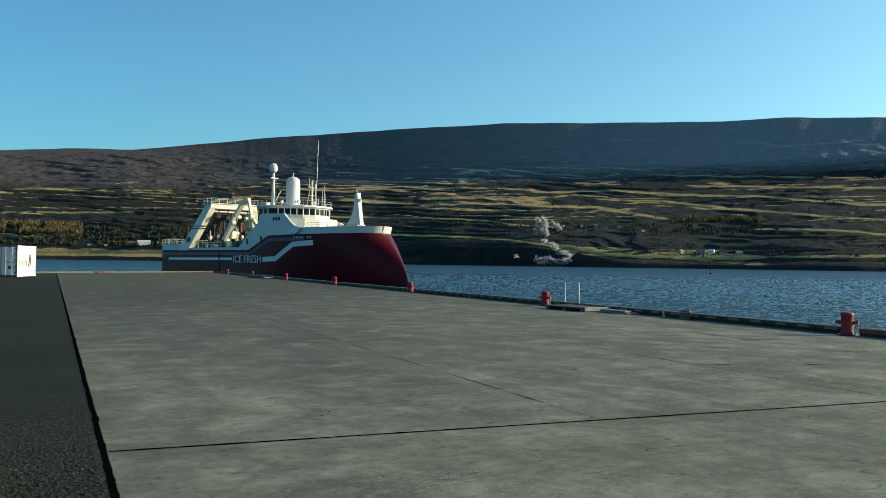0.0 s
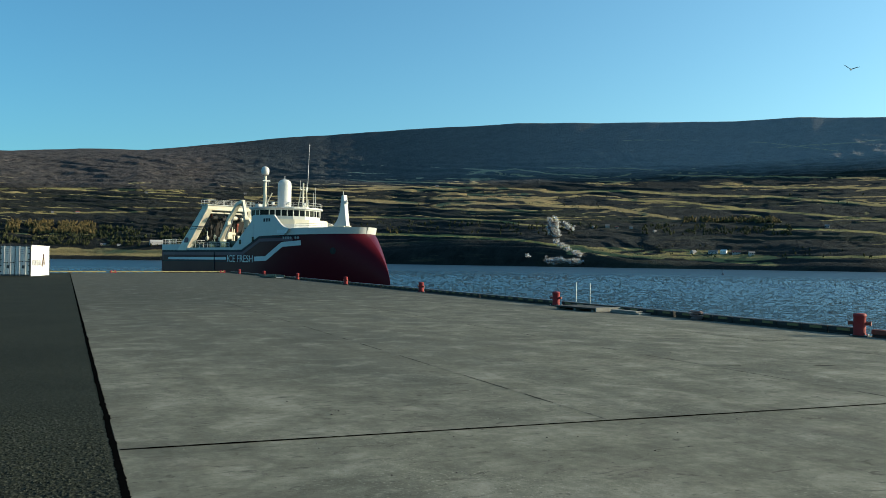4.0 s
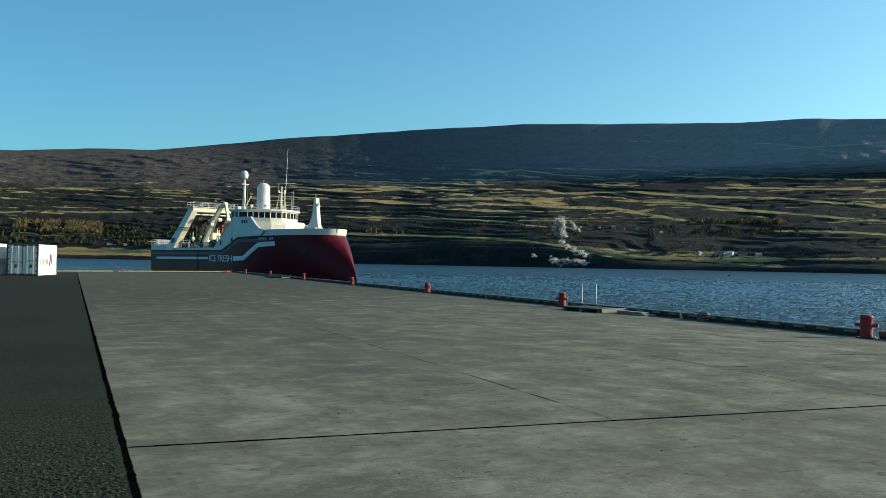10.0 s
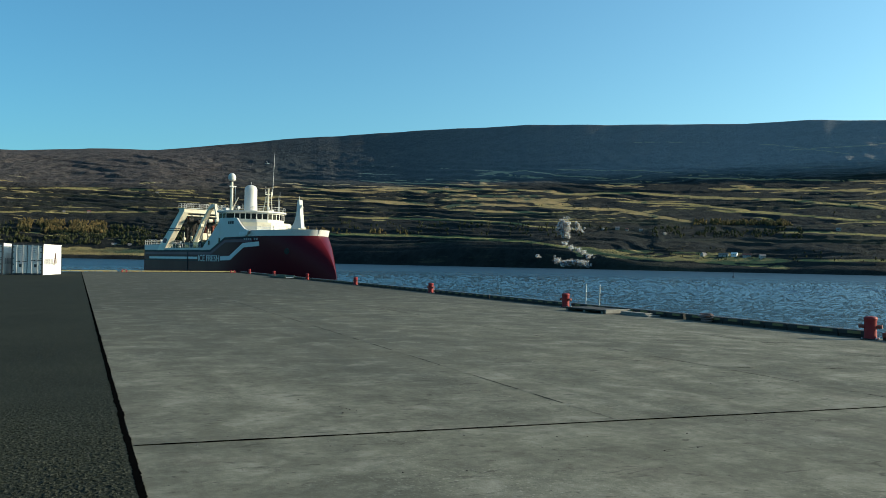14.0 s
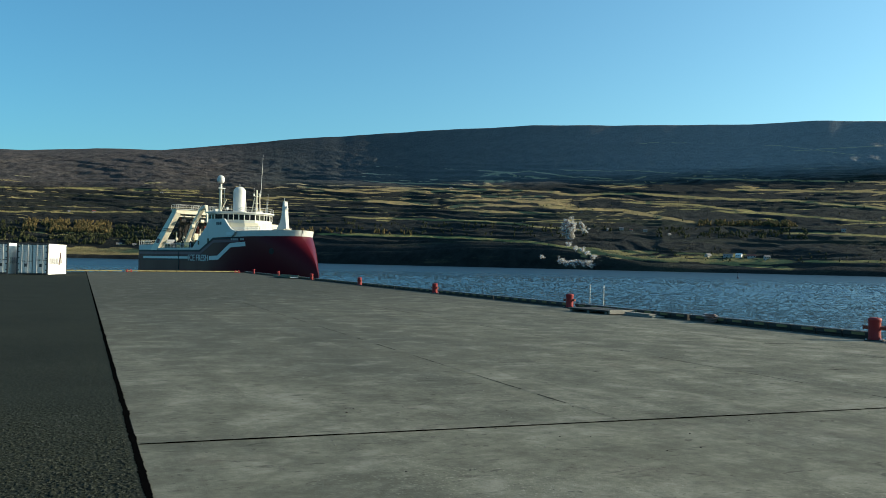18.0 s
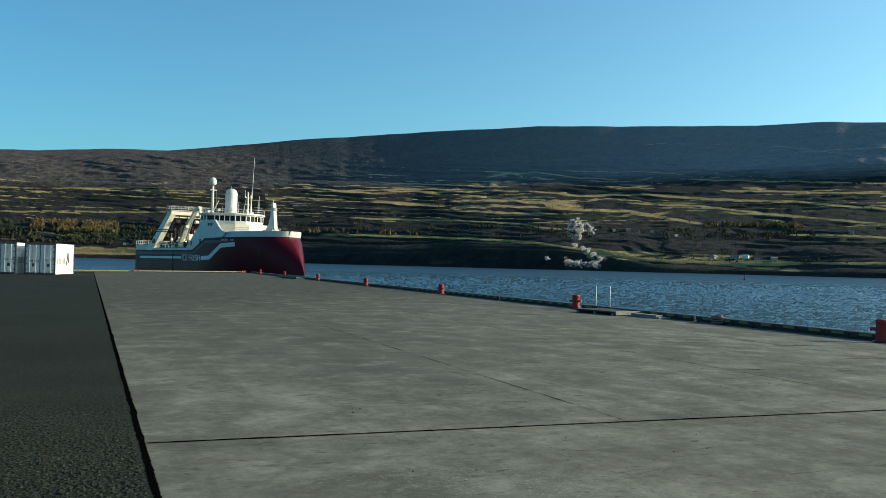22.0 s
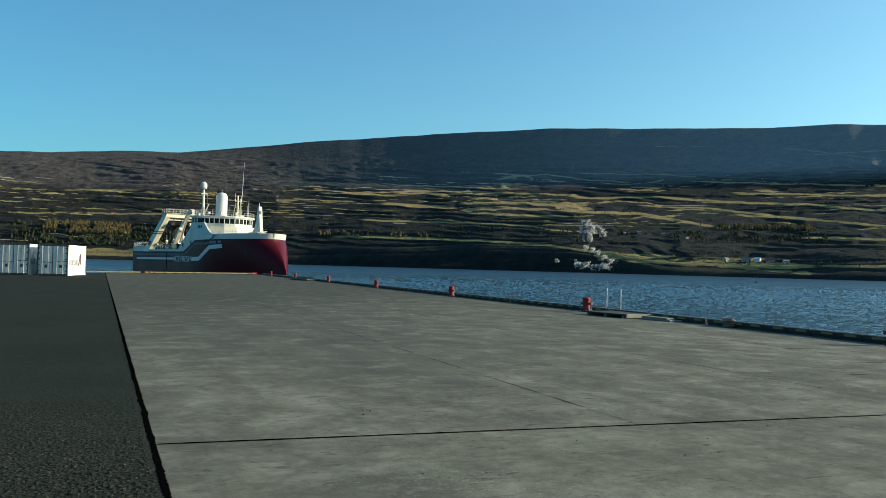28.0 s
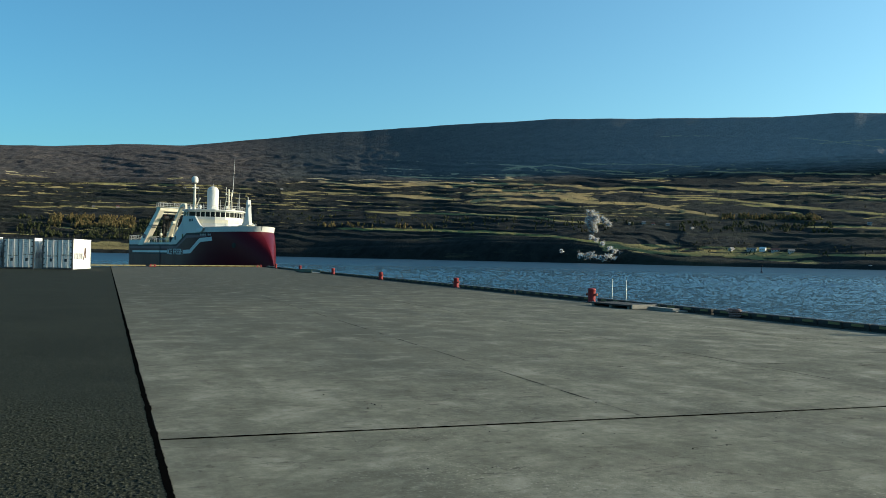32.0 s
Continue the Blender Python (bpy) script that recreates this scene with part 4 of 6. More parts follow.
def kerb_run(name, a, b, label, band=None):
    """A low kerb of tarred timbers on blocks from a to b, with faded yellow plates on its face."""
    a, b = Vector(a), Vector(b)
    d = (b - a).normalized()
    ang = math.atan2(d.y, d.x)
    top = thing(name, label, "kerb", pose(a.x, a.y, 0, 0, 0, math.degrees(ang)))
    L, n = (b - a).length, max(1, int((b - a).length / 0.80))
    s = L / n
    beam = MB().box((0, 0, 0.120), (s - 0.012, 0.20, 0.12), ch=0.016).mesh("timber", band or BLACK_TIMBER)
    plate = MB().box((0, 0.103, 0.128), (s * 0.46, 0.008, 0.066), ch=0.002).mesh("yellow_band", YELLOW)
    # dark blocks almost without gaps, standing in for the shadow under the timbers
    bk = MB().box((0, 0, 0.030), (s - 0.03, 0.15, 0.06), ch=0.008).mesh("block", BLACK_TIMBER)
    for i in range(n):
        o = new("timber", beam)
        o.parent, o.location = top, (s * (i + 0.5), 0, 0)
        if not band:
            o = new("yellow_band", plate)
            o.parent, o.location = top, (s * (i + 0.4 + 0.12 * noise.noise((i * 1.7, a.y, 0))), 0, 0)
        if i < 90:
            o = new("block", bk)
            o.parent, o.location = top, (s * (i + 0.5), 0, 0)
    # pale strip added to imitate sunlight on the kerb's top edge
    part("sunlit_edge", MB().box((L / 2, -0.08, 0.186), (L - 0.02, 0.05, 0.012), ch=0.003), STEEL, top, "pale strip added for the sunlit top edge")
    return top


BOLLARD_Y = [14.98] + [14.8 + 14.4 * k for k in range(1, 7)]


def kerbs():
    ends = [-20.0] + BOLLARD_Y + [108.6]
    for a, b in zip(ends[:-1], ends[1:]):
        ya, yb = a + (0.22 if a > 0 else 0), b - (0.22 if b < 105 else 0)
        for u, v in ((ya, (ya + yb) / 2 - 0.05), ((ya + yb) / 2 + 0.05, yb)):
            kerb_run("timber_kerb", (edge_x(u) + 0.16, u, 0), (edge_x(v) + 0.16, v, 0), "low rust-red painted timber kerb by the bollard" if b == BOLLARD_Y[0] and u > ya else "low tarred timber kerb with faded yellow plates along the quay edge", RUST if b == BOLLARD_Y[0] and u > ya else None)["group"] = "kerbs along the quay edge"
    turn = math.degrees(math.atan(0.62))
    for u, v in ((-24, 4.0), (4.3, 18.0)):
        t = thing("end_kerb", "faded yellow timber kerb along the quay end", "kerb", pose(u, end_y(u), 0, 0, 0, turn), group="kerbs along the quay end")
        n = 12
        s = (v - u) * math.hypot(1, 0.62) / n
        me = MB().box((0, 0, 0.13), (s - 0.05, 0.24, 0.13), ch=0.02).mesh("timber", END_YELLOW)
        bk = MB().box((0, 0, 0.035), (0.3, 0.2, 0.07), ch=0.008).mesh("block", BLACK_TIMBER)
        for i in range(n):
            for m, x in ((me, s * (i + 0.5)), (bk, s * (i + 0.5))):
                o = new(m.name, m)
                o.parent, o.location = t, (x, 0, 0)


kerbs()


def bollard(m, group="bollards along the quay edge"):
    t = thing("mooring_bollard", "red painted steel mooring bollard with a cross bar", "bollard", m, group)
    post = MB().spin([(0.150, 0.03), (0.146, 0.06), (0.140, 0.12), (0.140, 0.46), (0.150, 0.475), (0.154, 0.50), (0.150, 0.525), (0.125, 0.545), (0.06, 0.552)], n=20)
    part("post", post, RED, t)
    bar = MB().rod((0, -0.24, 0.31), (0, 0.24, 0.31), 0.042, n=12)
    for s in (-1, 1):
        bar.rod((0, s * 0.23, 0.31), (0, s * 0.255, 0.31), 0.050, n=12)
    part("cross_bar", bar, RUST, t, "rust-darkened cross bar")
    part("base_plate", MB().box((0, 0, 0.012), (0.38, 0.38, 0.024), ch=0.006), BLACK_TIMBER, t)
    bolt = MB().spin([(0.022, 0), (0.022, 0.02), (0.012, 0.026)], (0, 0, 0.022), 6).mesh("bolt", STEEL)
    for x in (-0.155, 0.155):
        for y in (-0.155, 0.155):
            o = new("bolt", bolt)
            o.parent, o.location = t, (x, y, 0)
    return t


first = bollard(pose(edge_x(BOLLARD_Y[0]) - 0.05, BOLLARD_Y[0], 0, 0, 0, 30))
for k, y in enumerate(BOLLARD_Y[1:]):
    copy_thing(first, pose(edge_x(y) - 0.05, y, 0, 0, 0, 24 - 4 * k))


def chock(x, y):
    """A low red fairlead bolted to the quay."""
    t = thing("mooring_chock", "low red steel mooring chock bolted to the quay", "chock", pose(x, y, 0), "chocks at the quay end")
    part("base_plate", MB().box((0, 0, 0.02), (0.7, 0.34, 0.04), ch=0.01), RED, t)
    for s in (-1, 1):
        part("horn", MB().rod((s * 0.22, 0, 0.03), (s * 0.25, 0, 0.22), 0.09, 0.08, 10).rod((s * 0.25, 0, 0.20), (s * 0.1, 0, 0.27), 0.08, 0.06, 10), RED, t)


chock(4.75, end_y(4.75) - 0.55)
chock(17.7, end_y(17.7) - 0.6)


def ladder_head():
    """The top of the quay ladder: two upright hand posts and a plank landing."""
    t = thing("quay_ladder", "steel quay ladder with two upright hand posts", "ladder", pose(edge_x(28.2) + 0.30, 0, 0))
    for dx, y in ((0.0, 28.30), (0.0, 27.35)):
        part("hand_post", MB().rod((dx, y, 0.0), (dx, y, 0.92), 0.020, n=10).spin([(0.020, 0), (0.026, 0.012), (0.0, 0.03)], (dx, y, 0.915), 10), STEEL, t)
        part("foot_plate", MB().box((dx, y, 0.012), (0.14, 0.14, 0.024), ch=0.004), STEEL, t)
    b = thing("gangplank", "dark weathered plank gangway lying on the concrete", "gangplank", pose(17.0, 26.1, 0, 0, 0, 97))
    for i in range(4):
        part("plank", MB().box((0, -0.48 + 0.32 * i, 0.115), (2.3, 0.30, 0.05), ch=0.006), BLACK_TIMBER, b)
    for x in (-0.95, 0, 0.95):
        part("bearer", MB().box((x, 0, 0.045), (0.12, 1.2, 0.09), ch=0.006), GREY_WOOD, b)
    part("end_strip", MB().box((-1.18, 0, 0.09), (0.06, 1.3, 0.14), ch=0.006), GREY_WOOD, b, "pale worn end board")
    c = thing("plank_stack", "grey planks lying beside the kerb", "planks", pose(17.3, 24.0, 0, 0, 0, 93))
    for i in range(2):
        part("plank", MB().box((0.1 * i, 0.06 * i, 0.03 + 0.055 * i), (1.5 - 0.2 * i, 0.5 - 0.2 * i, 0.05), ch=0.005), GREY_WOOD, c)


ladder_head()


def rope_heap():
    """A small heap of faded rope against the kerb."""
    t = thing("rope_heap", "small heap of faded pink mooring rope by the kerb", "rope", pose(edge_x(21) + 0.02, 20.95, 0))
    rnd = random.Random(31)
    for k in range(7):
        r, z = rnd.uniform(0.14, 0.24), 0.03 + 0.036 * k
        ox, oy, tilt = rnd.uniform(-0.06, 0.06), rnd.uniform(-0.1, 0.1), rnd.uniform(-0.10, 0.10)
        ring = [Vector((ox + r * 0.8 * math.cos(a), oy + r * 1.3 * math.sin(a), max(0.022, z + tilt * r * math.cos(a)))) for a in (2 * math.pi * i / 14 for i in range(14))]
        g = MB()
        for p, q in zip(ring, ring[1:] + ring[:1]):
            g.rod(p, q, 0.022, n=6)
        part("rope_turn", g, ROPE, t)


rope_heap()


def ramp_frame():
    t = thing("gangway", "grey-green aluminium gangway lying by the kerb", "gangway", pose(17.6, 80.4, 0, 0, 0, 92))
    for s in (-0.4, 0.4):
        part("side_rail", MB().beam((-3.2, s, 0.26), (3.2, s, 0.26), 0.06, 0.08).beam((-3.2, s, 0.12), (3.2, s, 0.12), 0.06, 0.14), DECK_GREEN, t)
    for i in range(9):
        for s in (-0.4, 0.4):
            part("upright", MB().beam((-3.15 + 0.787 * i, s, 0.1), (-3.15 + 0.787 * i, s, 0.26), 0.04, 0.04, (1, 0, 0)), DECK_GREEN, t)
    part("tread_deck", MB().box((0, 0, 0.08), (6.4, 0.76, 0.05), ch=0.006), STEEL, t)
    for x in (-2.6, 2.6):
        part("skid", MB().box((x, 0, 0.027), (0.15, 0.8, 0.054), ch=0.006), BLACK_TIMBER, t)


ramp_frame()


def litter():
    """Pebbles and flakes that lie about on the deck."""
    rnd = random.Random(11)
    for name, mat, n, spread in (("dark_pebbles", BLACK_TIMBER, 110, 1), ("pale_grit", GREY_WOOD, 160, 2)):
        g = MB()
        for _ in range(n):
            y = 6.0 + 14 * rnd.random() ** 1.7
            x = rnd.uniform(0.7, 14)
            r = rnd.uniform(0.003, 0.010)
            g.lump((x, y, r * 0.3), r, rnd, 0.5)
        if mat is BLACK_TIMBER:
            for _ in range(6):
                g.lump((2.68 + rnd.gauss(0, 0.07), 9.0 + rnd.gauss(0, 0.12), 0.008), rnd.uniform(0.006, 0.016), rnd, 0.5)
        if mat is BLACK_TIMBER:
            for _ in range(26):
                g.lump((rnd.gauss(-0.22, 0.16), rnd.gauss(8.5, 0.5), 0.0), rnd.uniform(0.008, 0.022), rnd, 0.25)
        thing(name, "small stones and flakes scattered on the quay concrete", "grit", kind="stuff", shape=g, material=mat)


litter()


# ---- containers ----
def container(m, label, shade_logo=True):
    """A 20-foot box whose doors face -y; x runs across, y along, the near right bottom corner at the origin."""
    W, L, H = 2.44, 6.06, 2.59
    t = thing("shipping_container", label, "container", m, "containers on the apron")
    for x in (-W + 0.06, -0.06):
        for y in (0.06, L - 0.06):
            part("corner_post", MB().box((x, y, H / 2), (0.12, 0.12, H), ch=0.012), BOX_BLACK, t)
    for y in (0.06, L - 0.06):
        for z in (0.09, H - 0.06):
            part("end_rail", MB().box((-W / 2, y, z), (W - 0.24, 0.11, 0.12), ch=0.01), BOX_BLACK, t)
    for x in (-W + 0.05, -0.05):
        for z in (0.09, H - 0.045):
            part("side_rail", MB().box((x, L / 2, z), (0.10, L - 0.24, 0.14 if z < 1 else 0.09), ch=0.01), BOX_WHITE, t)
    for s, xo in ((1, -0.035), (-1, -W + 0.035)):
        pts, y = [], 0.12
        while y < L - 0.12:
            for dy, dx in ((0, 0), (0.11, 0), (0.16, -0.028), (0.27, -0.028)):
                if y + dy < L - 0.12:
                    pts.append((xo + s * dx, y + dy))
            y += 0.32
        pts.append((xo, L - 0.12))
        n = len(pts)
        vs = [(x, yy, 0.15) for x, yy in pts] + [(x, yy, H - 0.08) for x, yy in pts]
        fs = [(i, i + 1, n + i + 1, n + i) if s > 0 else (i + 1, i, n + i, n + i + 1) for i in range(n - 1)]
        part("side_wall", MB().add(vs, fs), BOX_WHITE, t)
    part("roof", MB().box((-W / 2, L / 2, H - 0.02), (W - 0.1, L - 0.1, 0.03), ch=0.008), BOX_WHITE, t)
    part("front_wall", MB().box((-W / 2, L - 0.06, H / 2), (W - 0.24, 0.05, H - 0.3), ch=0.01), BOX_WHITE, t)
    part("floor", MB().box((-W / 2, L / 2, 0.13), (W - 0.12, L - 0.12, 0.06)), BOX_BLACK, t)
    cast = MB().box((0, 0, 0), (0.178, 0.162, 0.118), ch=0.012).mesh("corner_casting", BOX_BLACK)
    for x in (-W + 0.085, -0.085):
        for y in (0.078, L - 0.078):
            for z in (0.059, H - 0.056):
                o = new("corner_casting", cast)
                o.parent, o.location = t, (x, y, z)
    for k, xc in enumerate((-W * 0.75 + 0.03, -W * 0.25 - 0.03)):
        d = part("door", MB().box((xc, 0.05, H / 2 + 0.01), (W / 2 - 0.09, 0.05, H - 0.30), ch=0.012), BOX_SHADED_DOOR, t, "white door with its shade put into the paint")
        gasket = MB()
        for x in (xc - 0.555, xc + 0.555):
            gasket.box((x, 0.022, H / 2 + 0.01), (0.014, 0.010, H - 0.32))
        part("gasket", gasket, BOX_BLACK, d)
        for dx in (-0.24, 0.24):
            bar = MB().rod((xc + dx, -0.012, 0.12), (xc + dx, -0.012, H - 0.10), 0.021, n=8)
            for z in (0.2, 0.9, 1.7, H - 0.2):
                bar.box((xc + dx, 0.008, z), (0.11, 0.05, 0.075), ch=0.006)
            part("lock_rod", bar, LOGO_GREY if dx * (k - 0.5) < 0 else STEEL, d)
            part("lock_handle", MB().box((xc + dx + 0.13, -0.022, 1.12 + 0.1 * k), (0.34, 0.022, 0.045), ch=0.005).box((xc + dx + 0.25, -0.006, 1.12 + 0.1 * k), (0.07, 0.05, 0.09), ch=0.006), BOX_BLACK, d)
        hx = xc - 0.51 if k == 0 else xc + 0.51
        for z in (0.38, 0.88, 1.38, 1.88, 2.3):
            part("hinge", MB().box((hx, 0.012, z), (0.17, 0.04, 0.09), ch=0.006), BOX_BLACK, d)
        rnd = random.Random(3 + k)
        for i in range(3):
            part("marking", MB().box((xc + rnd.uniform(-0.06, 0.06), 0.0215, 2.2 - 0.16 * i), (0.30 - 0.05 * i, 0.006, 0.07)), LOGO_GREY, d, "faded dark marking")
        part("placard", MB().box((xc + 0.06, 0.021, 0.78), (0.2, 0.007, 0.26)), BOX_BLACK, d)
    # the owner's sign on the long side: plain strokes in its colours
    for i in range(6):
        part("sign_bar", MB().box((-0.024, 0.8 + 0.46 * i, 1.14), (0.012, 0.30, 0.50), ch=0.004), LOGO_GREY, t, "faded grey sign lettering as plain bars")
    w = MB()
    for a, b in (((3.6, 0.80), (4.05, 1.85)), ((4.05, 1.85), (4.35, 0.95))):
        w.beam((-0.024, a[0], a[1]), (-0.024, b[0], b[1]), 0.012, 0.26, (0, 1, 0))
    part("sign_emblem", w, LOGO_RED, t, "dark red wedge emblem")
    return t


box = container(pose(-2.62, 78.6, -0.004, 0, 0, -12.6), "white container with closed black-trimmed doors, its side in the sun")
tagged(copy_thing(box, pose(-5.62, 79.3, -0.004, 0, 0, -12.0)), "white container with closed doors, standing in its neighbour's shade")
tagged(copy_thing(box, pose(-8.28, 79.9, -0.004, 0, 0, -12.3)), "white container with closed doors, at the end of the row")


# ---- the trawler: x ahead, y to port, z over the water, the origin amidships ----
STERN = -30.4


def nose(z):
    return 31.35 - 0.088 * max(z, 0.0) ** 2


def hull_top(x):
    if x < 1.0:
        return 5.85
    if x < 6.6:
        return 5.85 + 2.1 * (x - 1.0) / 5.6
    return 7.95 + 0.27 * min(1.0, (x - 6.6) / 19)


def breadth(x, z):
    """The hull's half breadth."""
    k = min(max(z / 8.0, 0.0), 1.0)
    full = 6.75 - 0.75 * min(max((1.2 - z) / 2.2, 0.0), 1.0) ** 2
    xs = 2.0 + 6.5 * k
    b = full
    if x > xs:
        u = min((x - xs) / (nose(z) - xs), 1.0)
        b = full * max(1 - u ** (1.75 + 0.50 * k), 0.0) ** (0.95 - 0.39 * k)
    if x < STERN + 1.2:
        u = (STERN + 1.2 - x) / 1.2
        b -= 0.75 * u * u
    return b


def shell(levels, stations, place):
    """A skin over both sides from place(s, k, side), closed over the stern."""
    vs, fs, n = [], [], len(levels)
    for side in (-1, 1):
        for s in stations:
            vs += [place(s, k, side) for k in levels]
    m = len(stations)
    for h in range(2):
        for i in range(m - 1):
            for j in range(n - 1):
                a = h * m * n + i * n + j
                q = (a, a + n, a + n + 1, a + 1)
                fs.append(q if h == 0 else q[::-1])
    return vs, fs


def on_side(x, z, out=0.03, side=-1):
    return (x, side * (breadth(x, z) + out), z)


def side_strip(pts, width, out, side=-1, cut=0.5):
    """A painted band on the hull's side along (x, z) points, of the given width across."""
    line = []
    for (x0, z0), (x1, z1) in zip(pts[:-1], pts[1:]):
        n = max(1, int(math.hypot(x1 - x0, z1 - z0) / cut))
        line += [(x0 + (x1 - x0) * i / n, z0 + (z1 - z0) * i / n) for i in range(n)]
    line.append(pts[-1])
    g, vs = MB(), []
    for i, (x, z) in enumerate(line):
        a, b = line[max(i - 1, 0)], line[min(i + 1, len(line) - 1)]
        d = Vector((b[0] - a[0], b[1] - a[1])).normalized()
        w = width / 2
        vs += [on_side(x - d.y * w, z + d.x * w, out, side), on_side(x + d.y * w, z - d.x * w, out, side),
               on_side(x - d.y * w, z + d.x * w, -0.05, side), on_side(x + d.y * w, z - d.x * w, -0.05, side)]
    fs = []
    for i in range(len(line) - 1):
        a = i * 4
        for p, q in ((0, 1), (1, 3), (3, 2), (2, 0)):
            fs.append((a + p, a + q, a + 4 + q, a + 4 + p) if side < 0 else (a + p, a + 4 + p, a + 4 + q, a + q))
    fs += [(0, 2, 3, 1), tuple(len(vs) - 4 + i for i in (0, 1, 3, 2))]
    return g.add(vs, fs)


def rail(pts, h=1.05, gap=1.6, bars=3, r=0.03):
    g = MB()
    for a, b in zip(pts[:-1], pts[1:]):
        a, b = Vector(a), Vector(b)
        n = max(1, round((b - a).length / gap))
        for i in range(n + 1):
            p = a + (b - a) * i / n
            g.rod(p, p + Vector((0, 0, h)), r * 1.15, n=6)
        for k in range(bars):
            up = Vector((0, 0, h * (k + 1) / bars))
            g.rod(a + up, b + up, r if k == bars - 1 else r * 0.75, n=6)
    return g


def letters(text, height, width, thick, material, m, parent, name, label=""):
    """Raised lettering from the built-in font, scaled to a box, at the pose m."""
    cu = bpy.data.curves.new(name, "FONT")
    cu.body, cu.size, cu.extrude, cu.resolution_u = text, 1.0, 0.02, 3
    tmp = bpy.data.objects.new(name, cu)
    scene.collection.objects.link(tmp)
    me = bpy.data.meshes.new_from_object(tmp.evaluated_get(bpy.context.evaluated_depsgraph_get()))
    bpy.data.objects.remove(tmp)
    bpy.data.curves.remove(cu)
    co = np.empty(len(me.vertices) * 3)
    me.vertices.foreach_get("co", co)
    co = co.reshape(-1, 3)
    lo, hi = co.min(0), co.max(0)
    co = (co - lo) / (hi - lo) * (width, height, thick)
    me.vertices.foreach_set("co", co.ravel())
    me.transform(m)
    me.materials.clear()
    me.materials.append(material)
    return part(name, me, material, parent, label)


def hull_parts(t):
    ss = [i / 60 for i in range(44)] + [44 / 60 + (1 - (1 - i / 28) ** 1.8) * 16 / 60 for i in range(29)]
    ks = [i / 12 for i in range(13)]

    def place(s, k, side):
        x0 = STERN + (nose(7) - STERN) * s
        z = -1.0 + (hull_top(x0) + 1.0) * k
        x = STERN + (nose(z) - STERN) * s
        return (x, side * breadth(x, z), z)

    g = MB()
    vs, fs = shell(ks, ss, place)
    g.add(vs, fs, True)
    n, m = len(ks), len(ss)
    g.add(vs[:n] + vs[m * n:m * n + n], [(j, j + 1, n + j + 1, n + j) for j in range(n - 1)])
    hull = part("hull", g, SLATE_HULL, t, "dark maroon steel hull with a raked-back bow")
    # decks
    def deck(xa, xb, z, name, mat):
        xs = [xa + (xb - xa) * i / 30 for i in range(31)]
        o = [(x, -max(breadth(x, z) - 0.04, 0.02)) for x in xs] + [(x, max(breadth(x, z) - 0.04, 0.02)) for x in reversed(xs)]
        part(name, MB().prism(o, z - 0.12, z), mat, t)
    deck(STERN + 0.1, 2.0, 5.75, "working_deck", DECK_GREEN)
    deck(1.5, nose(8.0) - 0.1, 7.9, "foredeck", DECK_GREEN)
    # white bulwark round the bow
    def bul(s, k, side, inset=0.0):
        xa = 12.6
        x0 = xa + (nose(8.2) - xa) * s
        zb = hull_top(x0) - 0.01
        lift = 0.10 + 0.86 * min(1.0, s / 0.18)
        z = zb + lift * k
        b = breadth(x0, zb)
        flare = 0.28 * k * s ** 3
        x = x0 + flare * 1.2
        b = b + 0.02 + 0.10 * k * (s > 0.3) * min(1.0, (s - 0.3) / 0.3)
        if inset:
            x -= inset * s ** 8
            b = max(b - inset, 0.0)
        return (x, side * b, z)
    st = [1 - (1 - i / 120) ** 2.2 for i in range(121)]
    outer, fo = shell((0.0, 0.5, 1.0), st, lambda s, k, d: bul(s, k, d))
    inner, fi = shell((0.0, 0.5, 1.0), st, lambda s, k, d: bul(s, k, d, 0.16))
    g = MB().add(outer, fo, True).add(inner, [f[::-1] for f in fi], True)
    for h in range(2):
        n = len(st)
        cap = [outer[h * 3 * n + i * 3 + 2] for i in range(n)] + [inner[h * 3 * n + i * 3 + 2] for i in range(n)]
        fc = [(i, i + 1, n + 1 + i, n + i) for i in range(n - 1)]
        g.add(cap, fc if h == 0 else [f[::-1] for f in fc])
    part("bow_bulwark", g, SHIP_WHITE, t, "white painted bow bulwark")
    # painted bands and lettering on both sides
    for side in (-1, 1):
        part("upper_band", side_strip([(STERN + 1.3, 5.66), (1.0, 5.66), (6.6, 7.76), (16.5, 7.84)], 0.26, 0.035, side), NAVY, hull, "black line along the hull top")
        part("plum_band", side_strip([(STERN + 1.3, 5.24), (1.25, 5.24), (6.85, 7.32), (15.5, 7.38)], 0.46, 0.028, side), PLUM, hull, "plum grey band under the black line")
        part("pale_line", side_strip([(-26.6, 4.36), (-4.1, 4.42)], 0.42, 0.035, side), STRIPE, hull, "pale grey line along the hull")
        part("pale_sweep", side_strip([(5.2, 4.4), (8.6, 4.5), (13.0, 6.62), (17.2, 6.86)], 0.72, 0.035, side), STRIPE, hull, "pale grey swept stripe rising to the bow")
        part("rubbing_strip", side_strip([(-8.2, 0.2), (-8.2, 5.5)], 0.22, 0.10, side), NAVY, hull)
        part("dark_line", side_strip([(STERN + 1.3, 3.92), (-4.1, 3.96)], 0.16, 0.03, side), NAVY, hull)
        m = Matrix.Translation((-3.6, -6.77, 3.86)) @ pose(0, 0, 0, 90) if side < 0 else Matrix.Translation((4.8, 6.77, 3.86)) @ pose(0, 0, 0, 90, 0, 180)
        letters("ICE", 1.12, 2.65, 0.05, STRIPE, m, hull, "hull_lettering", "pale block lettering")
        m2 = m @ Matrix.Translation((3.35, 0, 0))
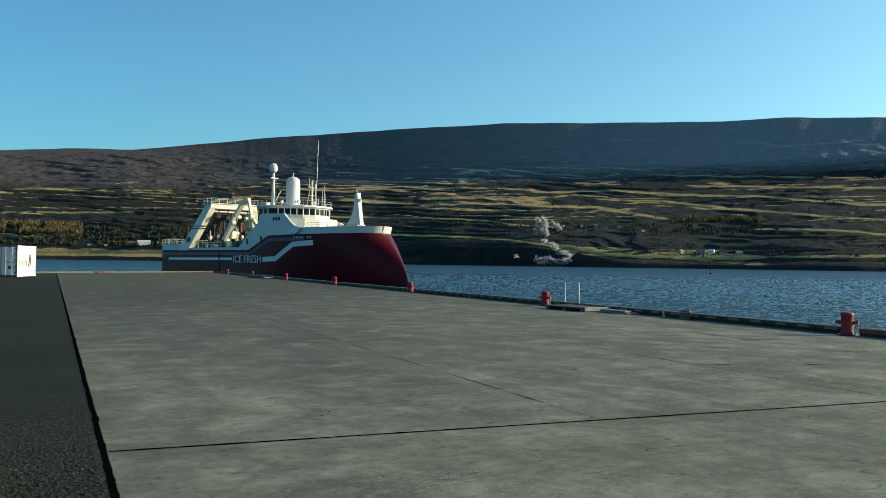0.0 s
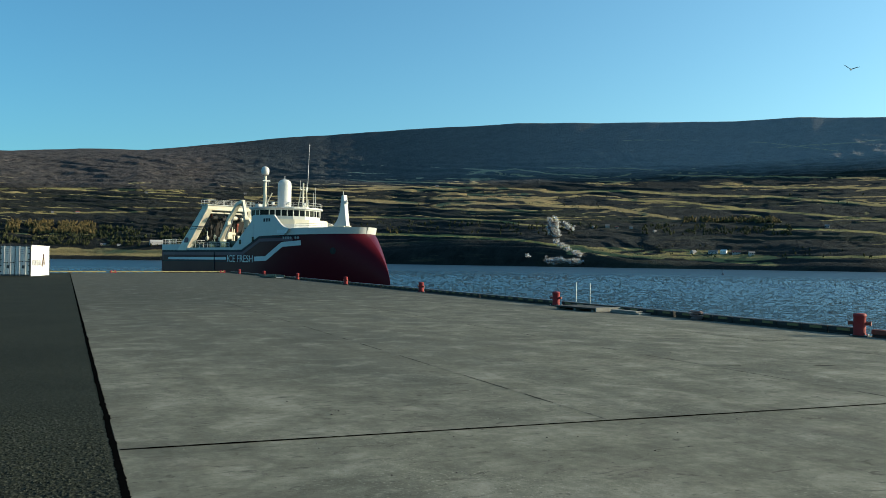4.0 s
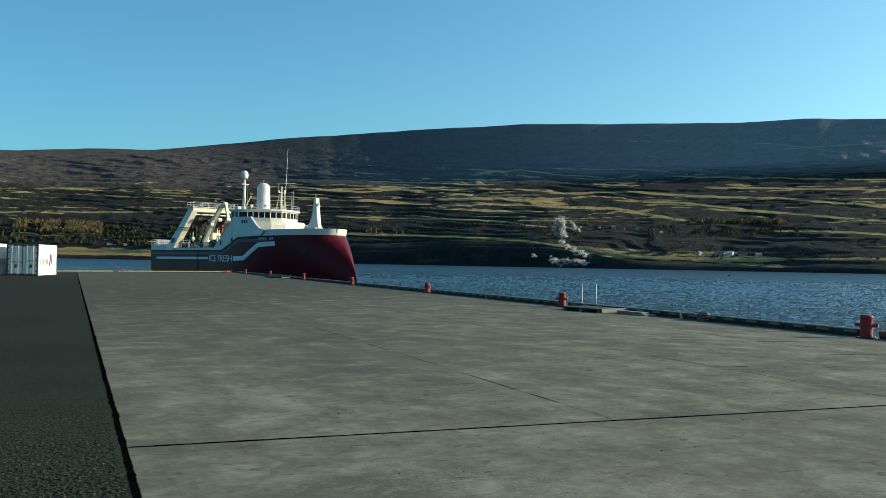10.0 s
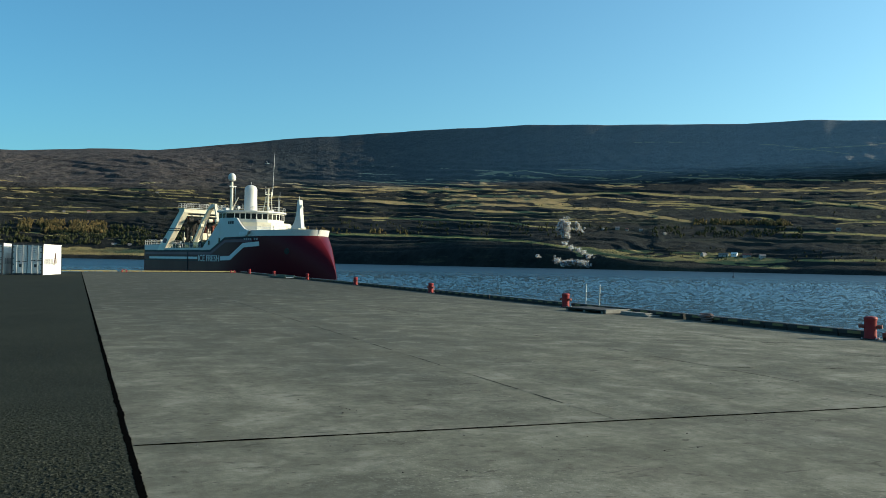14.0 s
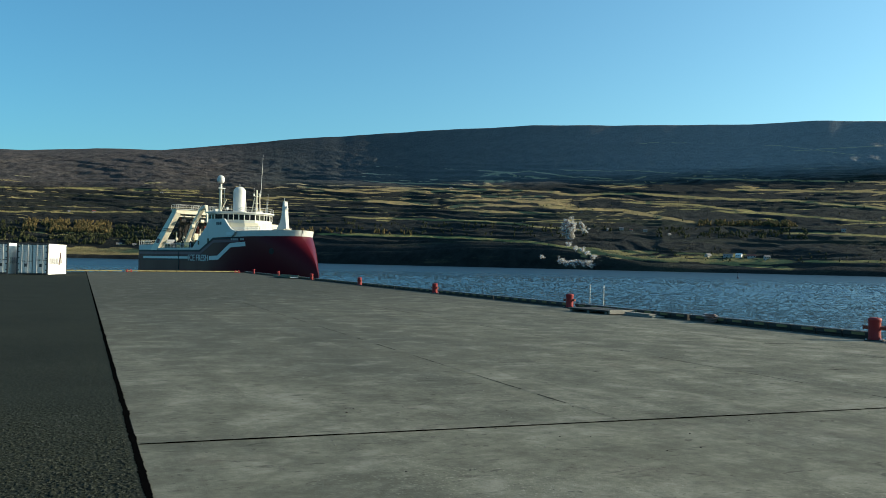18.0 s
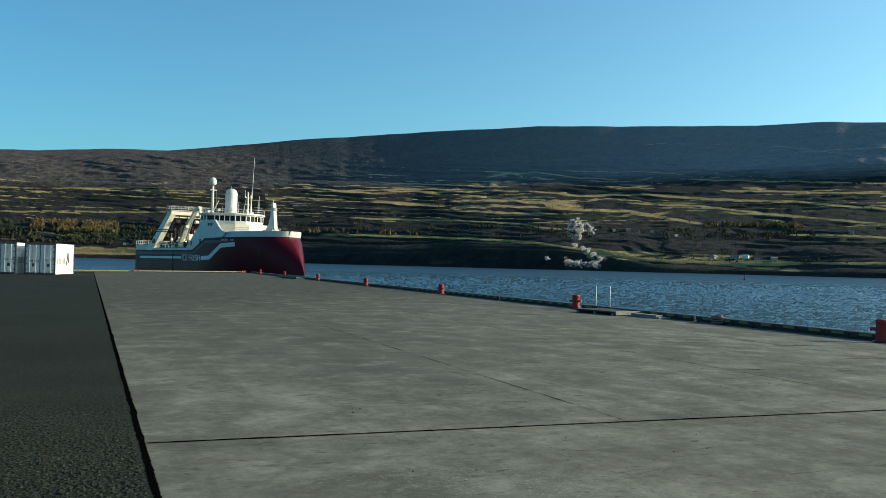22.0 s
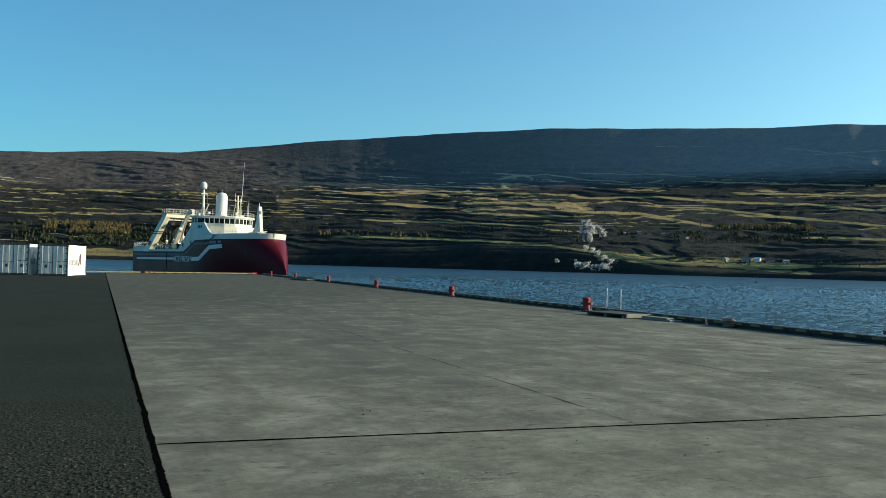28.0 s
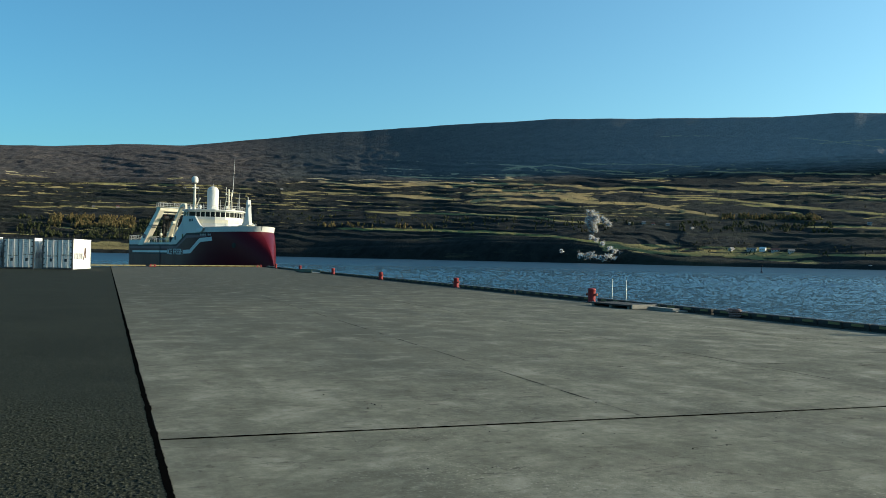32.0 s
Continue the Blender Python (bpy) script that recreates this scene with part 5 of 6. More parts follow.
        letters("FRESH", 1.12, 5.05, 0.05, STRIPE, m2, hull, "hull_lettering", "pale block lettering")
        # the vessel's name and number, as plain bars
        for i in range(6):
            x = 13.3 + 0.55 * i + (0.5 if i > 3 else 0)
            part("name_bar", side_strip([(x, 7.62), (x + 0.34, 7.62)], 0.34, 0.05, side, 0.2), LOGO_GREY, hull, "vessel name as plain pale bars")
    # anchor pockets: dark discs on the hull in place of shaded recesses
    for side in (-1, 1):
        a = MB()
        c = on_side(22.9, 5.7, 0.0, side)
        d = (Vector(on_side(23.4, 5.7, 0, side)) - Vector(on_side(22.4, 5.7, 0, side))).normalized()
        nrm = Vector((d.y, -d.x, 0)) * (1 if side < 0 else -1)
        a.rod(Vector(c) - nrm * 0.25, Vector(c) + nrm * 0.03, 0.5, 0.5, 14)
        part("anchor_pocket", a, RIG_DARK, hull, "dark disc put in for the shaded anchor pocket")
    return hull


WH = [(0.3, -4.4), (2.2, -5.7), (4.6, -5.6), (6.1, -4.75), (7.6, -3.5), (8.6, -1.9), (9.0, 0.0)]
WH = WH + [(x, -y) for x, y in WH[-2::-1]]


def grow(poly, d):
    """The outline pushed outward by d, about (4, 0)."""
    o = []
    for x, y in poly:
        v = Vector((x - 4.0, y))
        v = v * (1 + d / v.length)
        o.append((4.0 + v.x, v.y))
    return o


def house_parts(t):
    """Deckhouse, wheelhouse and what stands on it."""
    for side in (-1, 1):
        o = [(-2.7, 5.80), (1.0, 5.86), (6.6, 7.96), (14.0, 8.05), (15.4, 8.9), (13.8, 9.3), (12.7, 9.9), (11.0, 11.15), (4.8, 11.3), (4.0, 10.2)]
        if side > 0:
            o = [(-2.7, 5.80), (1.0, 5.86), (6.6, 7.96), (12.0, 8.05), (10.5, 8.9), (8.5, 9.5), (6.5, 10.4), (4.8, 10.6), (4.0, 10.2)]
        y0 = -6.78 if side < 0 else 6.5
        w = part("side_wall", MB().slab_y(o, y0, y0 + 0.28), SHIP_WHITE, t, "white deckhouse side with a raked front")
        for x, z in ((0.6, 7.1), (4.7, 7.5)):
            part("side_window", MB().box((x, side * 6.79, z), (0.55, 0.06, 0.75), ch=0.02), SHIP_GLASS, w)
        for i in range(3 if side < 0 else 0):
            part("number_bar", MB().box((8.2 + 0.75 * i, side * 6.79, 10.4), (0.5, 0.03, 0.5)), NAVY, w, "vessel number as plain dark bars")
        if side < 0:
            part("name_board", MB().box((13.45, side * 6.80, 8.55), (2.7, 0.06, 0.5), ch=0.02), STRIPE, w, "pale name board")
    core = MB().slab_y([(-1.6, 5.75), (6.0, 5.75), (6.0, 10.4), (4.2, 10.4), (3.4, 9.4)], -6.47, 6.47)
    part("deckhouse", core, SHIP_WHITE, t)
    front = [(4.0, -6.40)] + grow(WH, 1.3)[2:11] + [(4.0, 6.40)]
    part("deckhouse_front", MB().prism(front, 7.85, 9.82), SHIP_WHITE, t)
    part("bridge_walk", MB().prism([(3.5, -6.46)] + grow(WH, 1.25)[2:11] + [(3.5, 6.46)], 9.82, 9.94), SHIP_WHITE, t)
    scr = grow(WH, 1.2)[2:11]
    for (xa, ya), (xb, yb) in zip(scr[:-1], scr[1:]):
        part("walk_screen", MB().beam((xa, ya, 10.30), (xb, yb, 10.30), 0.08, 0.74), SHIP_CREAM, t, "cream screen panel of the bridge walk")
    wh = part("wheelhouse", MB().prism(WH, 9.5, 11.24), SHIP_WHITE, t, "white wheelhouse with a band of slanted windows")
    part("inner_core", MB().prism(grow(WH, -0.35), 11.1, 12.3), SHIP_GLASS, wh, "dark bridge interior")
    part("window_head", MB().prism(grow(WH, 0.06), 12.18, 12.40), SHIP_WHITE, wh)
    part("roof", MB().prism(grow(WH, 0.42), 12.40, 12.66), SHIP_WHITE, wh, "overhanging white wheelhouse roof")
    n = len(WH)
    for i in range(n):
        a, b = Vector((*WH[i], 0)), Vector((*WH[(i + 1) % n], 0))
        L = (b - a).length
        cnt = max(1, round(L / 1.15))
        ang = math.atan2((b - a).y, (b - a).x)
        rz = Euler((0, 0, ang)).to_matrix()
        for j in range(cnt):
            p = a + (b - a) * (j + 0.5) / cnt
            part("pane", MB().box((p.x, p.y, 11.71), (L / cnt - 0.16, 0.05, 0.92), rz, 0.02), SHIP_GLASS, wh)
            q = a + (b - a) * j / cnt
            part("mullion", MB().box((q.x, q.y, 11.71), (0.15, 0.12, 0.98), rz, 0.02), SHIP_WHITE, wh)
    r = grow(WH, 0.30)
    part("roof_rail", rail([(x, y, 12.66) for x, y in r + r[:1]], 0.75, 1.6, 2, 0.022), SHIP_WHITE, wh)
    # on the roof
    dome = MB().spin([(1.22, 0.0), (1.22, 0.3), (1.10, 0.4), (1.10, 3.85), (1.06, 4.15), (0.92, 4.44), (0.66, 4.66), (0.34, 4.78), (0.06, 4.82)], (3.2, -0.3, 12.66), 26)
    part("radome", dome, SHIP_WHITE, t, "tall white cylindrical radome with a domed top")
    part("radome_finial", MB().rod((3.2, -0.3, 17.4), (3.2, -0.3, 18.0), 0.05, n=6), STEEL, t)
    mast = part("radar_mast", MB().rod((3.7, -4.2, 12.0), (3.7, -4.2, 17.7), 0.29, 0.21, 12).rod((3.7, -4.2, 12.6), (2.8, -3.6, 15.0), 0.09, n=6).rod((3.7, -4.2, 12.6), (4.6, -3.4, 15.0), 0.09, n=6), SHIP_CREAM, t, "cream tubular mast")
    part("satellite_ball", MB().spin([(0.28, -0.72), (0.54, -0.64), (0.62, -0.4), (0.64, 0.0), (0.60, 0.26), (0.47, 0.48), (0.28, 0.62), (0.06, 0.69)], (3.7, -4.2, 18.55), 20), SHIP_WHITE, mast, "white satellite dome")
    part("radar_bar", MB().box((4.05, -4.2, 16.9), (0.22, 1.3, 0.18), ch=0.03).box((3.9, -4.2, 16.75), (0.5, 0.3, 0.12), ch=0.02), SHIP_WHITE, mast)
    am = part("aerial_mast", MB().rod((4.4, 2.5, 12.0), (4.4, 2.5, 17.0), 0.19, 0.13, 10).rod((4.6, 3.2, 12.0), (4.5, 3.0, 16.4), 0.10, n=6).rod((3.8, 1.7, 12.0), (4.2, 2.2, 15.6), 0.09, n=6).beam((4.4, 1.9, 15.9), (4.4, 3.3, 15.9), 0.12, 0.12).beam((4.4, 2.0, 14.6), (4.4, 3.2, 14.6), 0.1, 0.1), SHIP_CREAM, t)
    part("whip_aerial", MB().rod((4.4, 3.3, 15.6), (4.2, 3.7, 23.6), 0.05, 0.03, 6), STEEL, am)
    for y, z in ((1.95, 17.4), (3.2, 17.0)):
        part("lamp", MB().rod((4.4, y, 15.9), (4.4, y, 16.3), 0.13, n=8).rod((4.4, y, 16.3), (4.4, y, z), 0.03, n=6), SHIP_WHITE, am)
    for x, y, h in ((2.2, -2.8, 4.6), (4.6, 4.7, 4.0), (3.6, 5.0, 3.2), (6.4, 3.6, 2.4), (6.4, -3.4, 1.4), (7.8, 1.4, 1.7), (1.4, 2.0, 2.6)):
        part("whip_aerial", MB().rod((x, y, 12.6), (x, y, 12.4 + h), 0.045, 0.03, 6), STEEL, t)
    for x, y in ((6.2, -1.6), (7.2, 1.0), (5.2, -3.6), (7.4, -2.0)):
        part("searchlight", MB().rod((x, y, 12.6), (x, y, 13.15), 0.05, n=6).rod((x - 0.15, y, 13.3), (x + 0.25, y, 13.25), 0.2, 0.24, 10), SHIP_WHITE, t)
    for x, y in ((1.6, -4.0), (2.2, 4.2)):
        part("roof_box", MB().box((x, y, 12.98), (1.0, 0.9, 0.66), ch=0.05), SHIP_WHITE, t)


def gantry_parts(t):
    """The stern gantry, its platform, and the folding crane."""
    for s in (-1, 1):
        o = [(-22.6, 5.8), (-19.2, 5.8), (-15.7, 13.2), (-18.0, 13.2)]
        lean = lambda z: 6.3 - (z - 5.8) / 7.4 * 2.3
        vs = []
        for dy in (-0.55, 0.55):
            vs += [(x, s * lean(z) + dy, z) for x, z in o]
        g = MB().add(vs, [(0, 1, 2, 3), (7, 6, 5, 4), (0, 4, 5, 1), (1, 5, 6, 2), (2, 6, 7, 3), (3, 7, 4, 0)])
        leg = part("gantry_leg", g, SHIP_CREAM, t, "broad cream gantry leg")
        for z in (9.6, 10.0):
            part("leg_band", MB().box((-18.72 + (z - 9.6) * 0.55, s * lean(z), z), (2.9, 1.16, 0.14)), NAVY, leg, "dark painted ring on the leg")
        part("emblem", MB().rod((-20.0, s * (lean(7.4) + 0.40), 7.4), (-20.0, s * (lean(7.4) + 0.62), 7.4), 0.72, n=18), PLUM, leg, "round plain emblem")
        for z in (6.9, 8.2, 11.0, 12.2):
            part("sheave", MB().rod((-19.4 + 0.47 * (z - 5.8), s * lean(z) - 0.25, z), (-19.4 + 0.47 * (z - 5.8), s * lean(z) + 0.25, z), 0.22, n=12), SHIP_CREAM, leg)
    part("gantry_beam", MB().box((-16.9, 0, 13.4), (2.3, 9.0, 0.9), ch=0.08), SHIP_CREAM, t, "cream gantry cross beam")
    part("gantry_platform", MB().box((-16.9, 0, 13.9), (2.8, 9.2, 0.1)), STEEL, t)
    part("platform_rail", rail([(-18.2, -4.5, 13.95), (-15.6, -4.5, 13.95), (-15.6, 4.5, 13.95), (-18.2, 4.5, 13.95), (-18.2, -4.5, 13.95)], 0.85, 1.6, 2, 0.025), SHIP_WHITE, t)
    for y in (-2.6, -0.9, 1.2, 2.8):
        part("hanging_block", MB().rod((-16.2, y, 11.9), (-16.2, y, 13.0), 0.05, n=6).rod((-16.2, y - 0.16, 11.65), (-16.2, y + 0.16, 11.65), 0.4, n=12), RIG_DARK, t)
    part("upper_gallery", MB().box((-16.9, 0, 12.55), (1.2, 7.2, 0.25), ch=0.04), SHIP_CREAM, t)
    for y, z in ((-3.0, 11.6), (-1.2, 11.4), (1.0, 11.7), (2.6, 11.5)):
        part("gallery_motor", MB().rod((-16.0, y - 0.35, z), (-16.0, y + 0.35, z), 0.36, n=12), (RIG_DARK, SHIP_CREAM)[y > 0], t)
    for y in (-3.2, -1.6, 0.2, 1.9, 3.3):
        part("hanging_net", MB().beam((-18.4, y, 6.2), (-16.9, y * 0.8, 11.6), 0.25, 1.25, (0, 1, 0)), RIG_DARK, t, "dark trawl net hung from the gantry")
    for i in range(14):
        y, z, x = -3.6 + 0.52 * i, 8.0 + 3.4 * abs(noise.noise((i * 1.3, 2, 0))) + 0.9 * (i % 3), -17.4 + 1.9 * noise.noise((i * 0.9, 7, 1))
        d = Vector((1.6 * noise.noise((i, 1, 3)), 0.9 * noise.noise((i, 5, 2)), 1.3))
        part("net_gear", MB().rod(Vector((x, y, z)) - d, Vector((x, y, z)) + d, 0.10 + 0.05 * (i % 3), n=7).rod((x, y - 0.2, z), (x, y + 0.2, z), 0.34, n=10), (SHIP_CREAM, RIG_DARK, RUST)[i % 3 if i % 5 else 0], t, "hanging block and strut of the net gear")
    part("gantry_brace", MB().beam((-15.6, 3.4, 11.8), (-10.6, 4.2, 6.2), 0.5, 0.5), SHIP_CREAM, t)
    # the folding crane
    part("crane_pedestal", MB().rod((-14.2, -2.4, 5.7), (-14.2, -2.4, 8.2), 0.75, 0.62, 14), SHIP_CREAM, t)
    cr = part("crane_boom", MB().beam((-14.3, -2.4, 7.8), (-11.2, -2.2, 12.0), 0.6, 0.8, (0, 1, 0)).beam((-11.3, -2.2, 11.7), (-8.9, -2.1, 13.9), 0.55, 0.7, (0, 1, 0)).beam((-9.2, -2.1, 13.75), (-7.4, -2.0, 14.2), 0.55, 0.75, (0, 1, 0)), SHIP_CREAM, t, "cream folding crane boom")
    part("crane_jib", MB().beam((-7.5, -2.0, 14.4), (-6.5, -1.9, 11.3), 0.4, 0.45, (0, 1, 0)).rod((-6.5, -2.3, 11.3), (-6.5, -1.6, 11.3), 0.35, n=10), SHIP_CREAM, cr)
    part("crane_ram", MB().rod((-13.0, -2.4, 7.8), (-10.6, -2.2, 11.4), 0.16, n=8), STEEL, cr)
    part("second_boom", MB().beam((-13.0, -3.9, 6.3), (-9.6, -3.6, 10.4), 0.5, 0.6, (0, 1, 0)).rod((-9.6, -3.9, 10.4), (-9.6, -3.3, 10.4), 0.4, n=10), SHIP_CREAM, t, "cream net boom")
    part("crane_cab", MB().box((-13.9, -1.2, 8.5), (0.9, 0.9, 1.3), ch=0.1), SHIP_CREAM, t)
    # derrick leg and deck gear
    rnd = random.Random(9)
    for i in range(6):
        x, y = -13.2 + 1.9 * i, (-4.6, 3.8)[i % 2]
        w = part("winch", MB().rod((x, y - 1.0, 6.75), (x, y + 1.0, 6.75), 0.62, n=14).box((x, y, 6.0), (1.5, 2.4, 0.5), ch=0.05), (DECK_GREEN, STEEL)[i % 2], t, "net winch on the working deck")
        for d in (-1.0, 1.0):
            part("flange", MB().rod((x, y + d - 0.05, 6.75), (x, y + d + 0.05, 6.75), 0.74, n=16), RIG_DARK, w)
    for i in range(5):
        x = -26.5 + 1.7 * i
        part("deck_box", MB().box((x, -4.4 + 0.5 * (i % 2), 6.35), (1.3, 1.6, 1.1 + 0.25 * (i % 3)), ch=0.06), (STEEL, DECK_GREEN, SHIP_WHITE)[i % 3], t)
    part("net_heap", MB().lump((-22.5, 1.0, 6.4), 1.9, rnd, 0.5).lump((-24.5, 2.2, 6.2), 1.5, rnd, 0.5).lump((-24.0, -0.4, 6.1), 1.4, rnd, 0.5), DECK_GREEN, t)
    for s in (-1, 1):
        part("stern_bulwark", MB().slab_y([(STERN + 0.5, 5.8), (-20.2, 5.8), (-19.6, 6.9), (STERN + 0.35, 6.9)], s * 6.42 - 0.08, s * 6.42 + 0.08), SHIP_WHITE, t, "white stern bulwark")
        part("side_coaming", MB().slab_y([(-20.2, 5.8), (-2.7, 5.8), (-2.7, 6.25), (-20.2, 6.25)], s * 6.55 - 0.06, s * 6.55 + 0.06), SHIP_WHITE, t)
        part("stern_rail", rail([(STERN + 0.45, s * 6.42, 6.9), (-24.0, s * 6.42, 6.9)], 0.95, 1.3), SHIP_WHITE, t)
        part("side_rail", rail([(-16.0, s * 6.5, 6.25), (-3.6, s * 6.5, 6.25)], 0.8, 1.6), SHIP_WHITE, t)
    part("stern_cross_rail", rail([(STERN + 0.45, -6.4, 6.9), (STERN + 0.45, 6.4, 6.9)], 0.95, 1.3), SHIP_WHITE, t)
    part("stern_plate", MB().box((STERN + 0.42, 0, 6.35), (0.14, 12.7, 1.1)), SHIP_WHITE, t)
    part("exhaust_funnel", MB().box((-1.0, 3.2, 9.3), (2.4, 2.4, 5.0), ch=0.2).rod((-1.2, 2.9, 11.6), (-1.2, 2.9, 12.6), 0.3, n=10).rod((-0.5, 3.6, 11.6), (-0.5, 3.6, 12.5), 0.25, n=10), SHIP_WHITE, t)


def fore_parts(t):
    b = [(17.5, -0.9), (20.7, -0.7), (20.7, 0.7), (17.5, 0.9)]
    part("foremast_house", MB().prism(b, 7.9, 9.5), SHIP_CREAM, t, "cream locker under the foremast")
    o = [(17.3, 9.45), (20.85, 9.45), (20.65, 10.3), (20.0, 14.1), (19.5, 14.1), (19.1, 11.7), (18.5, 10.5)]
    m = part("foremast", MB().slab_y(o, -0.3, 0.3), SHIP_WHITE, t, "tapered white foremast")
    part("mast_lamp", MB().rod((19.5, 0, 13.9), (19.5, 0, 14.7), 0.07, 0.05, n=8), SHIP_WHITE, m)
    part("mast_bracket", MB().box((20.15, 0, 12.9), (0.7, 0.5, 0.14), ch=0.02).rod((20.35, 0, 12.95), (20.35, 0, 13.3), 0.14, n=8), SHIP_WHITE, m)
    for k in range(9):
        part("rung", MB().rod((18.46 + 0.115 * k, -0.32, 10.5 + 0.4 * k), (18.46 + 0.115 * k, 0.32, 10.5 + 0.4 * k), 0.025, n=5), STEEL, m)
    part("foredeck_rail", rail([(12.4, -3.8, 8.9), (16.6, -3.0, 8.9), (16.6, 3.0, 8.9), (12.4, 3.8, 8.9)], 0.95, 1.2), SHIP_WHITE, t)
    part("foredeck_house", MB().prism([(9.0, -4.6), (16.8, -3.2), (16.8, 3.2), (9.0, 4.6)], 7.9, 8.9), SHIP_WHITE, t)
    for y in (-1.7, 1.7):
        part("windlass", MB().rod((22.6, y - 0.6, 8.5), (22.6, y + 0.6, 8.5), 0.5, n=12).box((22.6, y, 8.1), (1.2, 1.5, 0.4), ch=0.04), STEEL, t)


def trawler():
    t = thing("fishing_trawler", "maroon and white stern trawler backing slowly across the fjord", "ship", pose(33.6, 136.9, SEA, 0, 0, -71.71))
    hull_parts(t)
    house_parts(t)
    gantry_parts(t)
    fore_parts(t)
    return t


ship = trawler()


# ---- across the fjord: farms, trees, steam ----
def house(az, el, w, l, h, roof_mat, label, turn=20, wall=None, wins=3):
    p = on_hill(az, el)
    t = thing("farm_building", label, "farmhouse", pose(p.x, p.y, p.z - 0.3, 0, 0, turn), "farms on the hillside")
    body = MB().add([(x, y, z) for z in (-4, h) for x, y in ((-l / 2, -w / 2), (l / 2, -w / 2), (l / 2, w / 2), (-l / 2, w / 2))] + [(-l / 2, 0, h + w * 0.38), (l / 2, 0, h + w * 0.38)],
                    [(0, 1, 5, 4), (1, 2, 6, 9, 5), (2, 3, 7, 6), (3, 0, 4, 8, 7), (4, 5, 9, 8), (6, 7, 8, 9)])
    part("wall", body, wall or HOUSE_WHITE, t)
    rf = MB()
    k = 0.45
    for s in (-1, 1):
        a, b = (0, h + w * 0.38 + 0.15), (s * (w / 2 + k), h - k * 0.7 + 0.1)
        vs = [(x, y, z + d) for d in (0, 0.22) for x in (-l / 2 - k, l / 2 + k) for y, z in (a, b)]
        fs = [(0, 1, 3, 2), (4, 6, 7, 5), (0, 4, 5, 1), (1, 5, 7, 3), (3, 7, 6, 2), (2, 6, 4, 0)]
        rf.add(vs, fs if s > 0 else [f[::-1] for f in fs])
    roof = part("roof", rf, roof_mat, t)
    if w > 7:
        part("chimney", MB().box((l * 0.2, 0, h + w * 0.38 + 0.6), (0.8, 0.8, 1.6), ch=0.05), HOUSE_WHITE, roof)
    for i in range(wins):
        part("window", MB().box((-l / 2 + l * (i + 0.5) / wins, -w / 2 - 0.02, h * 0.55), (1.3, 0.1, 1.3), ch=0.02), HOUSE_GLASS, t)
    return t


WHITE_L, RED_L = "white rendered farm building with a dark roof", "white farm building with a rust-red roof"
for a in ((41.55, 0.88, 7, 10, 3.2, FARM_WHITE, "white farmhouse with a pale sheet roof among sheds", -60, FARM_WHITE), (40.9, 0.86, 6, 16, 2.6, HOUSE_ROOF, WHITE_L, -50), (42.3, 0.84, 6, 14, 2.4, HOUSE_RED, RED_L, -45),
          (39.7, 0.83, 7, 10, 3.2, HOUSE_ROOF, WHITE_L, 10), (43.2, 0.8, 6, 10, 3.0, HOUSE_ROOF, WHITE_L, -20),
          (34.3, 2.50, 6, 9, 3, HOUSE_ROOF, WHITE_L, -30), (34.9, 2.42, 5, 7, 2.6, HOUSE_RED, RED_L, -40), (33.4, 2.45, 4, 6, 2.4, HOUSE_ROOF, WHITE_L, 15),
          (35.8, 2.4, 5, 8, 2.6, HOUSE_ROOF, WHITE_L, -35), (37.3, 2.2, 4, 7, 2.2, HOUSE_ROOF, WHITE_L, 5), (32.2, 2.47, 4, 6, 2.4, HOUSE_ROOF, WHITE_L, 15),
          (23.1, 5.03, 7, 11, 2.6, HOUSE_ROOF, WHITE_L, -15), (4.54, 4.1, 6, 9, 2.4, HOUSE_ROOF, WHITE_L, 5), (0.6, 2.75, 6, 11, 2.4, HOUSE_RED, RED_L, 0), (-0.8, 2.7, 5, 8, 2.4, HOUSE_ROOF, WHITE_L, 0),
          (5.2, 0.94, 14, 34, 5, HOUSE_WHITE, "long white greenhouse by the shore", 8), (6.2, 0.92, 9, 18, 4, HOUSE_WHITE, "white shed by the shore", 5), (2.1, 0.80, 6, 14, 2.6, HOUSE_ROOF, WHITE_L, 0), (3.0, 0.78, 6, 10, 2.4, HOUSE_ROOF, WHITE_L, 0),
          (47.5, 2.5, 6, 8, 2.6, HOUSE_ROOF, WHITE_L, -50), (10.6, 4.25, 6, 9, 2.6, HOUSE_ROOF, WHITE_L, 0)):
    house(*a)


def grove(name, label, mat, spots, size, seed):
    """A stand of small trees in one mesh: tapered trunk, a few limbs and an uneven crown of clumps."""
    rnd, leaves, wood = random.Random(seed), MB(), MB()
    for az, el in spots:
        p = on_hill(az, el)
        h = size * rnd.uniform(0.55, 1.25)
        w = h * rnd.uniform(0.24, 0.40)
        wood.rod(p - Vector((0, 0, 1)), p + Vector((0, 0, h * 0.7)), h * 0.022, h * 0.008, 5)
        for k in range(7):
            u = 0.22 + 0.76 * (k + rnd.random() * 0.6) / 7
            a = rnd.uniform(0, 6.28)
            d = w * (1.15 - u) * rnd.uniform(0.2, 1.0)
            c = p + Vector((d * math.cos(a), d * math.sin(a), h * u))
            leaves.lump(c, w * rnd.uniform(0.45, 0.85) * (1.25 - 0.7 * u), rnd, 1.35, rough=0.45)
    top = thing(name, label, "trees", kind="stuff", shape=leaves, material=mat)
    part("trunks", wood, BARK, top)
    return top


